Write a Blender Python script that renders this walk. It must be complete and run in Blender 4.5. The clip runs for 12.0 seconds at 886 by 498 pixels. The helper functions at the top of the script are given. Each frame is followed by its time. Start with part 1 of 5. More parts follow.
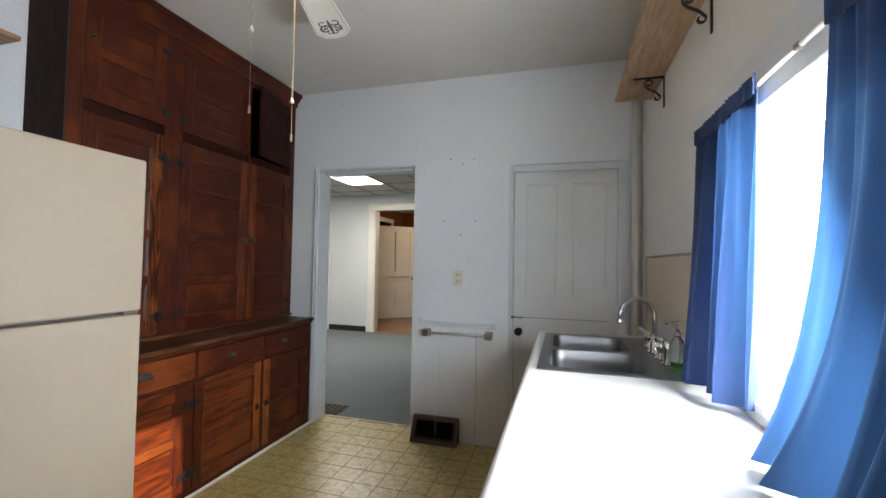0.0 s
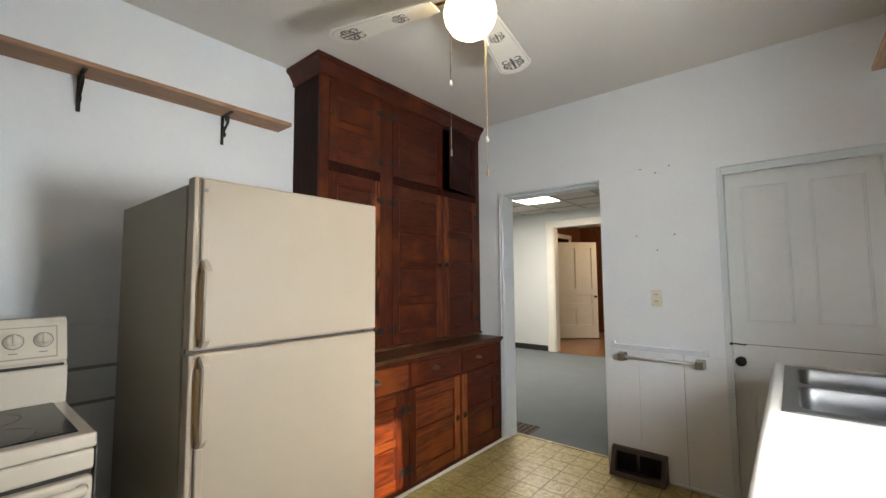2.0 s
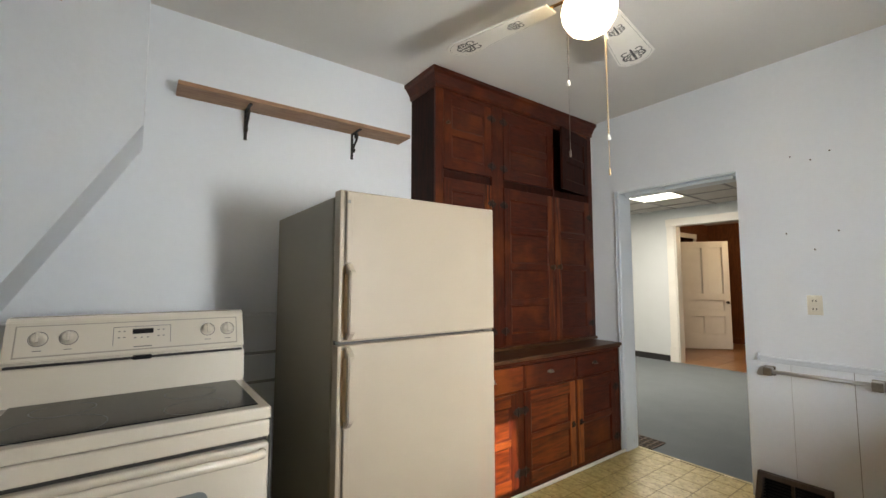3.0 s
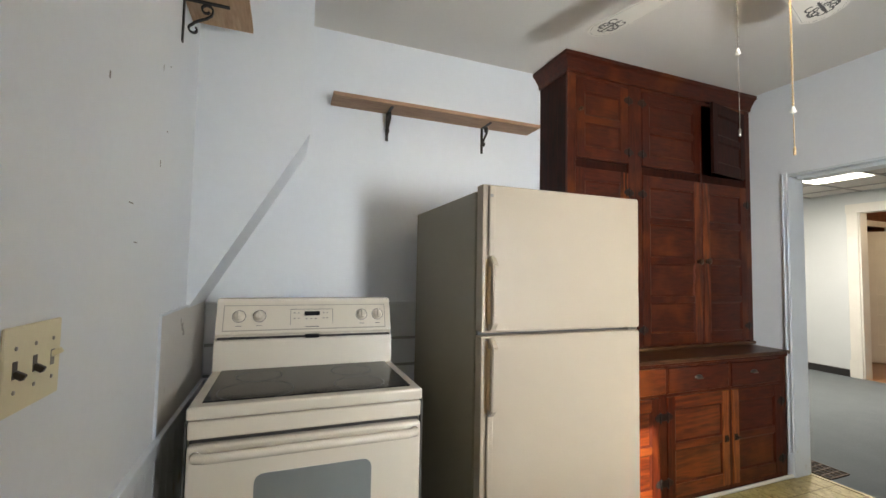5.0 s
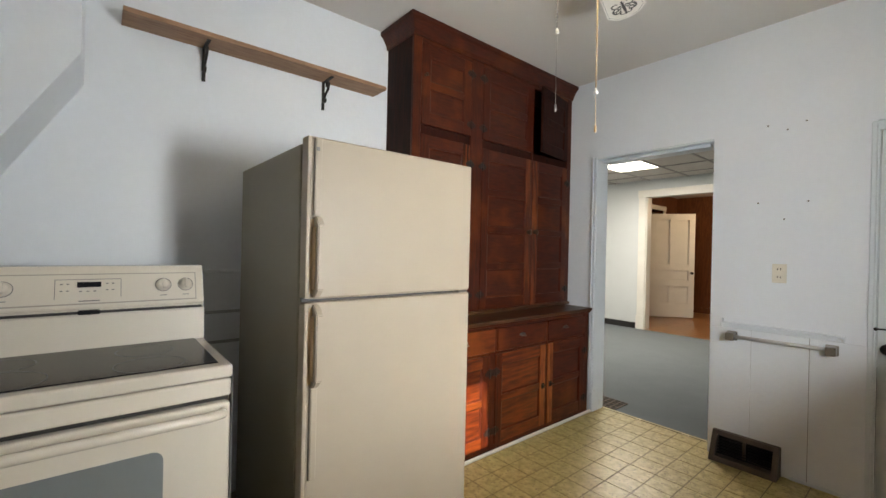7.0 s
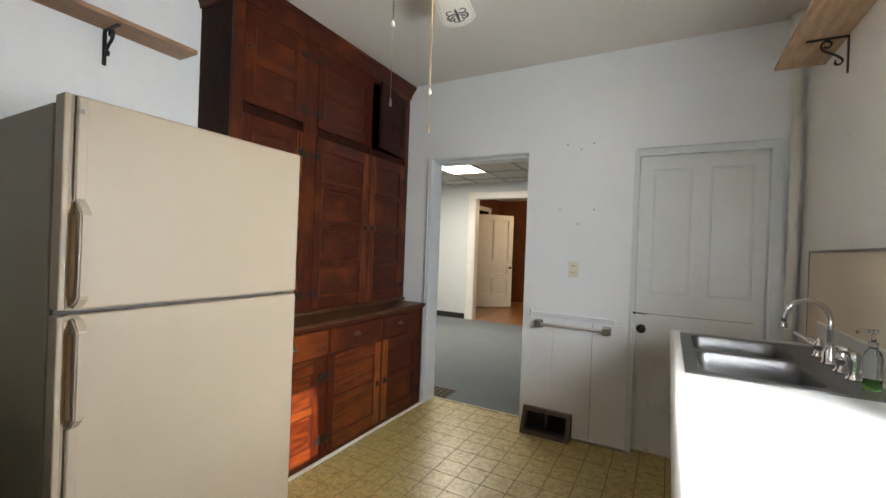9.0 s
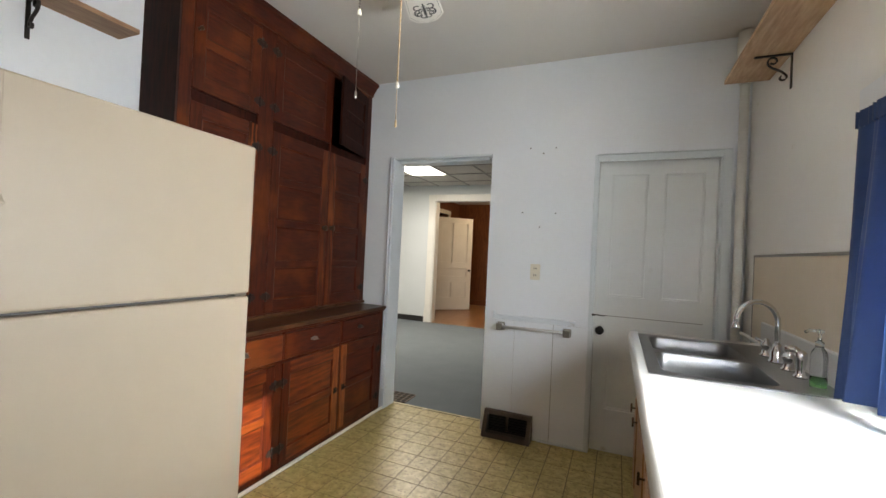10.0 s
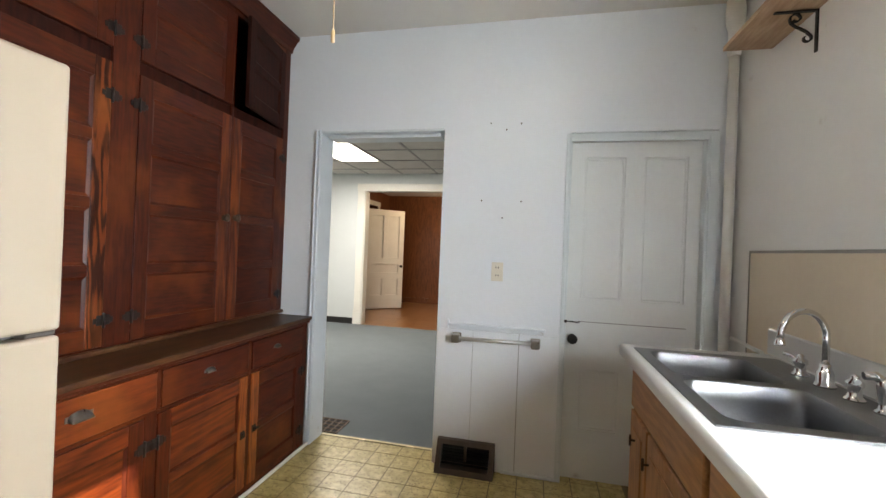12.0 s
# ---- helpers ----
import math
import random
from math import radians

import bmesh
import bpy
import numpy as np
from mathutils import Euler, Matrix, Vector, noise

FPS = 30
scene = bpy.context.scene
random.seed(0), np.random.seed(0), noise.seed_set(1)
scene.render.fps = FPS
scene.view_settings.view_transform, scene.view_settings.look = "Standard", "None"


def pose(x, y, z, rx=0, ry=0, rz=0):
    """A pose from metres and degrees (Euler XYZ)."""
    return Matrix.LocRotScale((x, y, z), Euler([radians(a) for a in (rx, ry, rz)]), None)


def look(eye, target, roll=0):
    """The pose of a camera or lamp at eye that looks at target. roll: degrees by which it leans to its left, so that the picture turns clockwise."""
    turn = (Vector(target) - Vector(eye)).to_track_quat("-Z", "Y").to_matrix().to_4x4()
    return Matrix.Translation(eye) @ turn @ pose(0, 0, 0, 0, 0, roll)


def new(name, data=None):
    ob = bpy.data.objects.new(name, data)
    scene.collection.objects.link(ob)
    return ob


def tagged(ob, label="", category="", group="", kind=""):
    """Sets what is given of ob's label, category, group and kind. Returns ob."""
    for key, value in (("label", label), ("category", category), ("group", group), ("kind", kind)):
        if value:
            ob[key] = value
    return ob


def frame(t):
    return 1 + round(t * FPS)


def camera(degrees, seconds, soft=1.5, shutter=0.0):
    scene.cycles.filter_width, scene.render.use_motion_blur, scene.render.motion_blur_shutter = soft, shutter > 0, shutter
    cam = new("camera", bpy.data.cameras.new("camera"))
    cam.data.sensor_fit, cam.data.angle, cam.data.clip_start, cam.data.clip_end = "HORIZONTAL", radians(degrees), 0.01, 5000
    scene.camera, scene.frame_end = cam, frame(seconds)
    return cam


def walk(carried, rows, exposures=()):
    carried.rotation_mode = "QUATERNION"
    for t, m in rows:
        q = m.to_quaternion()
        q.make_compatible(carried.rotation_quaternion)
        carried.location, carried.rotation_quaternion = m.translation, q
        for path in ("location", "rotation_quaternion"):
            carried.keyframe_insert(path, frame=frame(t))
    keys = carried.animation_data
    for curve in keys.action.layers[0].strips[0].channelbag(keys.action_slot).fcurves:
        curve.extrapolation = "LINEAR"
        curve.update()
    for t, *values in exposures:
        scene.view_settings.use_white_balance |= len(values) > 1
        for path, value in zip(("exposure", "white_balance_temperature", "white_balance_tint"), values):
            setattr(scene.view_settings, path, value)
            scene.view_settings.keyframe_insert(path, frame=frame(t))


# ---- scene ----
# The kitchen: x to the east, y to the north, z up. Camera and its walk.
cam = camera(93.7, 12.0)
PATH = [
    (0, (0.197, 0.054, 1.331), (-0.361, 1.973, 1.394), 1.0),
    (0.5, (0.191, 0.039, 1.332), (-0.502, 1.913, 1.411), 0.6),
    (1, (0.182, 0.012, 1.339), (-0.696, 1.806, 1.441), -0.0),
    (1.5, (0.16, -0.012, 1.347), (-0.917, 1.668, 1.474), -0.4),
    (2, (0.146, -0.032, 1.356), (-1.133, 1.499, 1.497), -0.4),
    (2.5, (0.136, -0.068, 1.354), (-1.319, 1.296, 1.507), -0.3),
    (3, (0.132, -0.118, 1.354), (-1.479, 1.057, 1.507), -0.0),
    (3.5, (0.127, -0.161, 1.356), (-1.607, 0.824, 1.508), 0.2),
    (5.3, (0.081, -0.226, 1.357), (-1.788, 0.479, 1.463), 1.1),
    (5.5, (0.086, -0.213, 1.351), (-1.772, 0.522, 1.449), 1.1),
    (6, (0.087, -0.183, 1.34), (-1.707, 0.698, 1.402), 1.2),
    (6.5, (0.086, -0.131, 1.33), (-1.6, 0.944, 1.352), 1.2),
    (7, (0.066, -0.073, 1.315), (-1.473, 1.204, 1.314), 1.3),
    (7.5, (0.04, -0.04, 1.322), (-1.33, 1.418, 1.31), 1.5),
    (9.5, (0.039, 0.017, 1.33), (-0.82, 1.824, 1.337), 2.4),
    (10, (-0.017, 0.048, 1.32), (-0.793, 1.891, 1.338), 2.7),
    (10.5, (-0.09, 0.217, 1.312), (-0.806, 2.084, 1.334), 2.9),
    (11, (-0.177, 0.384, 1.325), (-0.813, 2.28, 1.35), 2.8),
    (11.5, (-0.264, 0.494, 1.327), (-0.797, 2.422, 1.345), 2.6),
    (12, (-0.343, 0.554, 1.333), (-0.777, 2.506, 1.336), 2.3),
]
EXPOSURES = [(0.0, 1.08, 6700, 12), (2.0, 1.34, 7300, 12), (3.0, 1.38, 7300, 12), (5.4, 1.56, 7100, 12), (6.0, 1.50, 7000, 12), (7.5, 1.4, 7300, 12), (9.5, 1.28, 7200, 12), (12.0, 1.66, 7000, 12)]
walk(cam, [(t, look(eye, target, roll)) for t, eye, target, roll in PATH], EXPOSURES)

# ---- main sizes ----
XW, XE = -2.33, 0.70          # west and east kitchen walls
YS, YN = -0.60, 3.09          # south and north kitchen walls
ZC = 2.74                     # kitchen ceiling
TH = 0.15                     # wall thickness
SUN_EL, SUN_AZ = 24.5, 104.0   # sun: degrees above the horizon; compass bearing, clockwise from north (+y)

# ---- world, sun, lamps ----
world = bpy.data.worlds.new("world")
scene.world = world
world.use_nodes = True
wn = world.node_tree.nodes
sky = wn.new("ShaderNodeTexSky")
sky.sky_type = "NISHITA"
sky.sun_disc = False
sky.sun_elevation, sky.sun_rotation = radians(SUN_EL), radians(SUN_AZ)
world.node_tree.links.new(sky.outputs[0], wn["Background"].inputs[0])
wn["Background"].inputs[1].default_value = 0.15


def lamp(name, kind, m, energy, color, **more):
    data = bpy.data.lights.new(name, kind)
    data.energy, data.color = energy, color
    for key, value in more.items():
        if key == "size":
            data.size = value
        if key == "size_y":
            data.shape, data.size_y = "RECTANGLE", value
        if key == "radius":
            data.shadow_soft_size = value
        if key == "angle":
            data.angle = value
    ob = new(name, data)
    ob.matrix_world = m
    return ob


el, az = radians(SUN_EL), radians(SUN_AZ)
sun_way = Vector((math.sin(az) * math.cos(el), math.cos(az) * math.cos(el), math.sin(el)))
lamp("sun", "SUN", look(sun_way * 20, (0, 0, 0)), 5.0, (1.0, 0.93, 0.83), angle=radians(0.6))
lamp("window_skylight", "AREA", look((XE + 0.16, 1.15, 1.38), (XE - 0.55, 1.70, 1.14)), 38.0, (0.84, 0.92, 1.0), size=0.56, size_y=0.52)
lamp("fan_bulb", "POINT", pose(-0.800, 1.282, 2.43), 58.0, (1.0, 0.87, 0.73), radius=0.108)
lamp("panel_lamp", "AREA", look((-2.88, 5.57, 2.55), (-2.88, 5.571, 0)), 31.0, (0.98, 0.95, 0.90), size=1.2, size_y=0.6)
# Unseen warm fill added to brighten the hall and its open door.
lamp("hall_fill", "POINT", pose(-2.0, 9.0, 2.2), 15.0, (1.0, 0.78, 0.52), radius=0.12)


# ---- materials ----
def material(name):
    m = bpy.data.materials.new(name)
    m.use_nodes = True
    return m, m.node_tree.nodes, m.node_tree.links, m.node_tree.nodes["Principled BSDF"]


def socket_set(b, rough=0.5, metal=0.0, spec=0.5, coat=0.0):
    b.inputs["Roughness"].default_value = rough
    b.inputs["Metallic"].default_value = metal
    b.inputs["Specular IOR Level"].default_value = spec
    b.inputs["Coat Weight"].default_value = coat


def surface(name, color, color2=None, rough=0.5, metal=0.0, scale=3.0, fine=60.0, bump=0.1, dist=0.002, spec=0.5, coat=0.0, stretch=(1, 1, 1), spots=None, rvar=0.1):
    """Two scales of variation in colour, and fine relief."""
    m, n, l, b = material(name)
    socket_set(b, rough, metal, spec, coat)
    tc = n.new("ShaderNodeTexCoord")
    mp = n.new("ShaderNodeMapping")
    mp.inputs["Scale"].default_value = stretch
    l.new(tc.outputs["Object"], mp.inputs[0])
    big = n.new("ShaderNodeTexNoise")
    big.inputs["Scale"].default_value, big.inputs["Detail"].default_value = scale, 5
    small = n.new("ShaderNodeTexNoise")
    small.inputs["Scale"].default_value, small.inputs["Detail"].default_value = fine, 4
    for t in (big, small):
        l.new(mp.outputs[0], t.inputs["Vector"])
    ramp = n.new("ShaderNodeValToRGB")
    ramp.color_ramp.elements[0].position, ramp.color_ramp.elements[1].position = 0.3, 0.72
    c2 = color2 or tuple(v * 0.88 for v in color)
    ramp.color_ramp.elements[0].color, ramp.color_ramp.elements[1].color = (*c2, 1), (*color, 1)
    add = n.new("ShaderNodeMath")
    add.operation = "MULTIPLY_ADD"
    add.inputs[1].default_value = 0.3
    l.new(small.outputs[0], add.inputs[0])
    sc = n.new("ShaderNodeMath")
    sc.operation = "MULTIPLY"
    sc.inputs[1].default_value = 0.72
    l.new(big.outputs[0], sc.inputs[0])
    l.new(sc.outputs[0], add.inputs[2])
    l.new(add.outputs[0], ramp.inputs[0])
    out = ramp.outputs[0]
    if spots:
        tint, size, limit = spots
        sp = n.new("ShaderNodeTexNoise")
        sp.inputs["Scale"].default_value, sp.inputs["Detail"].default_value = size, 6
        l.new(tc.outputs["Object"], sp.inputs["Vector"])
        cut = n.new("ShaderNodeMapRange")
        cut.inputs[1].default_value, cut.inputs[2].default_value = limit, limit + 0.1
        l.new(sp.outputs[0], cut.inputs[0])
        mix = n.new("ShaderNodeMix")
        mix.data_type = "RGBA"
        l.new(cut.outputs[0], mix.inputs[0])
        l.new(out, mix.inputs[6])
        mix.inputs[7].default_value = (*tint, 1)
        out = mix.outputs[2]
    l.new(out, b.inputs["Base Color"])
    rr = n.new("ShaderNodeMapRange")
    rr.inputs[3].default_value, rr.inputs[4].default_value = max(rough - rvar, 0.02), min(rough + rvar, 1)
    l.new(big.outputs[0], rr.inputs[0])
    l.new(rr.outputs[0], b.inputs["Roughness"])
    if bump:
        bp = n.new("ShaderNodeBump")
        bp.inputs["Strength"].default_value, bp.inputs["Distance"].default_value = bump, dist
        l.new(small.outputs[0], bp.inputs["Height"])
        l.new(bp.outputs[0], b.inputs["Normal"])
    return m


def wood(name, dark, light, axis="z", rough=0.4, scale=1.0, coat=0.2, streak=0.6, orange=None, spec=0.5):
    """Boards with long grain along one axis, with knots and worn patches."""
    m, n, l, b = material(name)
    socket_set(b, rough, 0.0, spec, coat)
    b.inputs["Coat Roughness"].default_value = 0.3
    tc = n.new("ShaderNodeTexCoord")
    info = n.new("ShaderNodeObjectInfo")
    off = n.new("ShaderNodeVectorMath")
    off.operation = "SCALE"
    comb = n.new("ShaderNodeCombineXYZ")
    for k in range(3):
        l.new(info.outputs["Random"], comb.inputs[k])
    off.inputs["Scale"].default_value = 7.0
    l.new(comb.outputs[0], off.inputs[0])
    add = n.new("ShaderNodeVectorMath")
    l.new(tc.outputs["Object"], add.inputs[0])
    l.new(off.outputs[0], add.inputs[1])
    mp = n.new("ShaderNodeMapping")
    mp.inputs["Scale"].default_value = {"x": (0.12, 1, 1), "y": (1, 0.12, 1), "z": (1, 1, 0.12)}[axis]
    l.new(add.outputs[0], mp.inputs[0])
    warp = n.new("ShaderNodeTexNoise")
    warp.inputs["Scale"].default_value, warp.inputs["Detail"].default_value = 4 * scale, 2
    l.new(mp.outputs[0], warp.inputs["Vector"])
    rings = n.new("ShaderNodeMath")
    rings.operation = "MULTIPLY"
    rings.inputs[1].default_value = 80.0
    l.new(warp.outputs[0], rings.inputs[0])
    sine = n.new("ShaderNodeMath")
    sine.operation = "SINE"
    l.new(rings.outputs[0], sine.inputs[0])
    fine = n.new("ShaderNodeTexNoise")
    fine.inputs["Scale"].default_value, fine.inputs["Detail"].default_value = 90 * scale, 4
    l.new(mp.outputs[0], fine.inputs["Vector"])
    both = n.new("ShaderNodeMath")
    both.operation = "MULTIPLY_ADD"
    both.inputs[1].default_value = 0.20 * streak
    l.new(sine.outputs[0], both.inputs[0])
    l.new(fine.outputs[0], both.inputs[2])
    ramp = n.new("ShaderNodeValToRGB")
    ramp.color_ramp.elements[0].position, ramp.color_ramp.elements[1].position = 0.25, 0.75
    ramp.color_ramp.elements[0].color, ramp.color_ramp.elements[1].color = (*dark, 1), (*light, 1)
    l.new(both.outputs[0], ramp.inputs[0])
    patch = n.new("ShaderNodeTexNoise")
    patch.inputs["Scale"].default_value, patch.inputs["Detail"].default_value = 3.0, 5
    l.new(add.outputs[0], patch.inputs["Vector"])
    worn = n.new("ShaderNodeMapRange")
    worn.inputs[1].default_value, worn.inputs[2].default_value, worn.inputs[4].default_value = 0.52, 0.85, 0.75
    l.new(patch.outputs[0], worn.inputs[0])
    mix = n.new("ShaderNodeMix")
    mix.data_type = "RGBA"
    l.new(worn.outputs[0], mix.inputs[0])
    l.new(ramp.outputs[0], mix.inputs[6])
    mix.inputs[7].default_value = (*(orange or light), 1)
    l.new(mix.outputs[2], b.inputs["Base Color"])
    bp = n.new("ShaderNodeBump")
    bp.inputs["Strength"].default_value, bp.inputs["Distance"].default_value = 0.25, 0.001
    l.new(both.outputs[0], bp.inputs["Height"])
    l.new(bp.outputs[0], b.inputs["Normal"])
    return m


def glow(name, color, strength):
    m, n, l, b = material(name)
    b.inputs["Base Color"].default_value = (0.9, 0.9, 0.9, 1)
    b.inputs["Emission Color"].default_value = (*color, 1)
    b.inputs["Emission Strength"].default_value = strength
    return m


WALL = surface("wall_paint", (0.76, 0.80, 0.84), (0.71, 0.75, 0.79), 0.45, scale=1.3, fine=35, bump=0.25, dist=0.004, spots=((0.60, 0.62, 0.62), 14, 0.74))
WARMWALL = surface("warm_wall_paint", (0.83, 0.835, 0.82), (0.78, 0.785, 0.77), 0.45, scale=1.3, fine=35, bump=0.25, dist=0.004, spots=((0.62, 0.60, 0.55), 9, 0.70))
CEIL = surface("ceiling_paint", (0.69, 0.67, 0.63), (0.64, 0.62, 0.58), 0.8, scale=1.0, fine=90, bump=0.2, dist=0.002)
TRIM = surface("trim_paint", (0.72, 0.77, 0.82), (0.64, 0.69, 0.74), 0.35, scale=6, fine=80, bump=0.15, spots=((0.5, 0.47, 0.4), 9, 0.66))
BLUETRIM = surface("blue_grey_trim_paint", (0.66, 0.72, 0.745), (0.60, 0.66, 0.685), 0.38, scale=6, fine=80, bump=0.15)
WHITE = surface("white_paint", (0.78, 0.76, 0.70), (0.70, 0.68, 0.62), 0.4, scale=4, fine=60, bump=0.1)
DOORP = surface("door_paint", (0.73, 0.76, 0.76), (0.67, 0.70, 0.70), 0.38, scale=3, fine=60, bump=0.15, spots=((0.45, 0.42, 0.35), 5, 0.7))
PANELP = surface("panel_board", (0.70, 0.61, 0.47), (0.63, 0.54, 0.41), 0.35, scale=2, fine=30, bump=0.08)
RED = ((0.026, 0.0034, 0.0011), (0.074, 0.0115, 0.0028), (0.20, 0.048, 0.008))
RED_Z = wood("red_stained_wood", RED[0], RED[1], "z", 0.42, coat=0.0, spec=0.25, orange=RED[2], streak=0.3)
RED_WORN = wood("worn_red_wood", (0.045, 0.0065, 0.0018), (0.15, 0.031, 0.006), "z", 0.44, coat=0.0, spec=0.35, orange=(0.27, 0.075, 0.015), streak=0.9)
FLAME_Y = wood("flame_grained_red_wood", (0.045, 0.0062, 0.0016), (0.145, 0.027, 0.005), "y", 0.38, scale=0.9, coat=0.05, spec=0.35, orange=(0.26, 0.068, 0.013), streak=0.8)
ZEBRA = wood("bold_grained_red_wood", (0.026, 0.0044, 0.0013), (0.150, 0.034, 0.008), "z", 0.48, scale=2.4, coat=0.0, spec=0.2, orange=(0.26, 0.075, 0.018), streak=2.0)
RED_Y = wood("red_stained_wood_level", RED[0], RED[1], "y", 0.40, coat=0.0, spec=0.27, orange=RED[2], streak=0.3)
LEDGE = wood("worn_ledge_wood", (0.024, 0.0085, 0.003), (0.080, 0.030, 0.010), "y", 0.38, coat=0.0, spec=0.45, orange=(0.17, 0.085, 0.03), streak=0.5)
# Near-black red wood; on the set-back rail it carries shade too.
RED_DARK = wood("dark_wood_and_shade", (0.011, 0.0024, 0.0014), (0.030, 0.006, 0.003), "z", 0.6, coat=0.0, spec=0.12, orange=(0.040, 0.009, 0.0045))
OAK_Z = wood("oak_upright", (0.26, 0.115, 0.04), (0.44, 0.22, 0.085), "z", 0.42, coat=0.1)
OAK_Y = wood("oak_level", (0.26, 0.115, 0.04), (0.44, 0.22, 0.085), "y", 0.42, coat=0.1)
PINE = wood("pine_shelf_board", (0.36, 0.22, 0.12), (0.56, 0.38, 0.24), "y", 0.6, coat=0.0, streak=0.35, orange=(0.5, 0.3, 0.16))
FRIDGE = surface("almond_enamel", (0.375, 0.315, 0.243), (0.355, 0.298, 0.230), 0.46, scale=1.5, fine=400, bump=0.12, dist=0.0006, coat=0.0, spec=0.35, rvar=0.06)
# Textured almond for the sides, with their shade put into the colour.
FRIDGE_SIDE = surface("almond_textured_shaded", (0.26, 0.235, 0.175), (0.235, 0.21, 0.155), 0.5, scale=3, fine=350, bump=0.25, dist=0.0008)
HANDLE = surface("aged_cream_plastic", (0.52, 0.37, 0.20), (0.46, 0.32, 0.17), 0.4, scale=12, fine=90, bump=0.05)
# Near black: the shade inside the stove's gaps as a colour.
DARKGAP = surface("dark_gap_shade", (0.035, 0.033, 0.03), None, 0.7)
GROOVE = surface("brown_grey_plastic", (0.16, 0.13, 0.09), None, 0.5)
GASKET = surface("grey_gasket", (0.10, 0.10, 0.095), None, 0.6)
STOVE = surface("almond_stove_enamel", (0.72, 0.655, 0.555), (0.68, 0.62, 0.52), 0.25, scale=3, fine=200, bump=0.02, coat=0.5, rvar=0.05)
# Darker copy of the stove enamel, for shade at the panel's raised border.
STOVE_EDGE = surface("shaded_almond_enamel", (0.40, 0.36, 0.30), None, 0.35, bump=0)
SPLASHP = surface("grey_white_hardboard", (0.68, 0.655, 0.62), (0.61, 0.585, 0.55), 0.3, scale=3, fine=40, bump=0.1, spots=((0.45, 0.40, 0.34), 7, 0.68))
JOINT = surface("soft_grey_joint", (0.34, 0.36, 0.37), None, 0.6, bump=0)
# Bare orange wood by the latches; also sunlit colour on the first base door.
ORANGE_Z = wood("bare_and_sunlit_orange_wood", (0.09, 0.018, 0.0036), (0.25, 0.065, 0.012), "z", 0.36, scale=1.6, coat=0.1, spec=0.4, orange=(0.36, 0.115, 0.022), streak=0.9)
BLACKGLASS = surface("black_ceramic_glass", (0.009, 0.009, 0.010), (0.02, 0.02, 0.022), 0.12, scale=9, fine=60, bump=0.02, coat=0.0, spec=0.16, rvar=0.06)
OVENGLASS = surface("grey_oven_glass", (0.23, 0.25, 0.25), (0.20, 0.22, 0.22), 0.15, scale=4, fine=300, bump=0.02, coat=0.4)
STEEL = surface("brushed_steel", (0.25, 0.255, 0.265), (0.18, 0.18, 0.18), 0.36, 1.0, scale=4, fine=120, bump=0.08, dist=0.0006, stretch=(1, 0.1, 1))
CHROME = surface("chrome", (0.80, 0.80, 0.80), (0.72, 0.72, 0.72), 0.07, 1.0, scale=8, fine=100, bump=0.0, rvar=0.04)
LAMINATE = surface("white_laminate", (0.60, 0.60, 0.59), (0.56, 0.56, 0.54), 0.33, scale=2, fine=180, bump=0.05, dist=0.0005, spots=((0.52, 0.48, 0.40), 26, 0.74))
IRON = surface("black_iron", (0.018, 0.016, 0.015), (0.03, 0.026, 0.024), 0.5, 0.6, scale=30, fine=200, bump=0.3)
DARKMETAL = surface("aged_bronze", (0.05, 0.035, 0.025), (0.10, 0.07, 0.045), 0.45, 0.8, scale=40, fine=200, bump=0.2)
NICKEL = surface("dull_nickel", (0.36, 0.34, 0.31), (0.26, 0.24, 0.215), 0.3, 0.9, scale=30, fine=120, bump=0.05)
VENT = surface("brown_steel_grille", (0.055, 0.04, 0.03), (0.09, 0.065, 0.05), 0.5, 0.2, scale=12, fine=90, bump=0.1)
# Almost black, so that ducts look unlit by colour alone.
VOID = surface("unlit_duct", (0.006, 0.006, 0.006), None, 0.9, bump=0)
IVORY = surface("ivory_plastic", (0.72, 0.66, 0.46), (0.66, 0.60, 0.40), 0.35, scale=10, fine=90, bump=0.02)
ALMOND = surface("pale_outlet_plastic", (0.72, 0.68, 0.58), None, 0.35, scale=10, bump=0.02)
BROWNP = surface("brown_plastic", (0.03, 0.018, 0.012), None, 0.35, bump=0)
INK = surface("printed_ink", (0.05, 0.05, 0.05), None, 0.5, bump=0)
GREYINK = surface("grey_print", (0.20, 0.19, 0.18), None, 0.5, bump=0)
CARPET = surface("slate_carpet", (0.165, 0.185, 0.195), (0.142, 0.162, 0.172), 0.95, scale=4, fine=500, bump=0.8, dist=0.004, spec=0.1)
PLANK = wood("hall_floor_wood", (0.16, 0.07, 0.025), (0.32, 0.15, 0.06), "x", 0.3, coat=0.3)
PANELW = wood("brown_wall_panelling", (0.09, 0.028, 0.009), (0.20, 0.068, 0.022), "z", 0.4)
BLACKBASE = surface("dark_rubber_base", (0.02, 0.018, 0.018), None, 0.5, bump=0)
CREAMWALL = surface("cream_wall_paint", (0.62, 0.65, 0.65), (0.57, 0.60, 0.60), 0.6, scale=2, fine=60, bump=0.1)
ACOUSTIC = surface("acoustic_tile", (0.62, 0.60, 0.56), (0.54, 0.52, 0.48), 0.9, scale=8, fine=140, bump=0.6, dist=0.004)
PIPEP = surface("painted_pipe", (0.78, 0.79, 0.76), (0.70, 0.70, 0.66), 0.4, scale=10, fine=60, bump=0.2)
GLOBE = glow("lit_opal_globe", (1.0, 0.84, 0.58), 3.5)
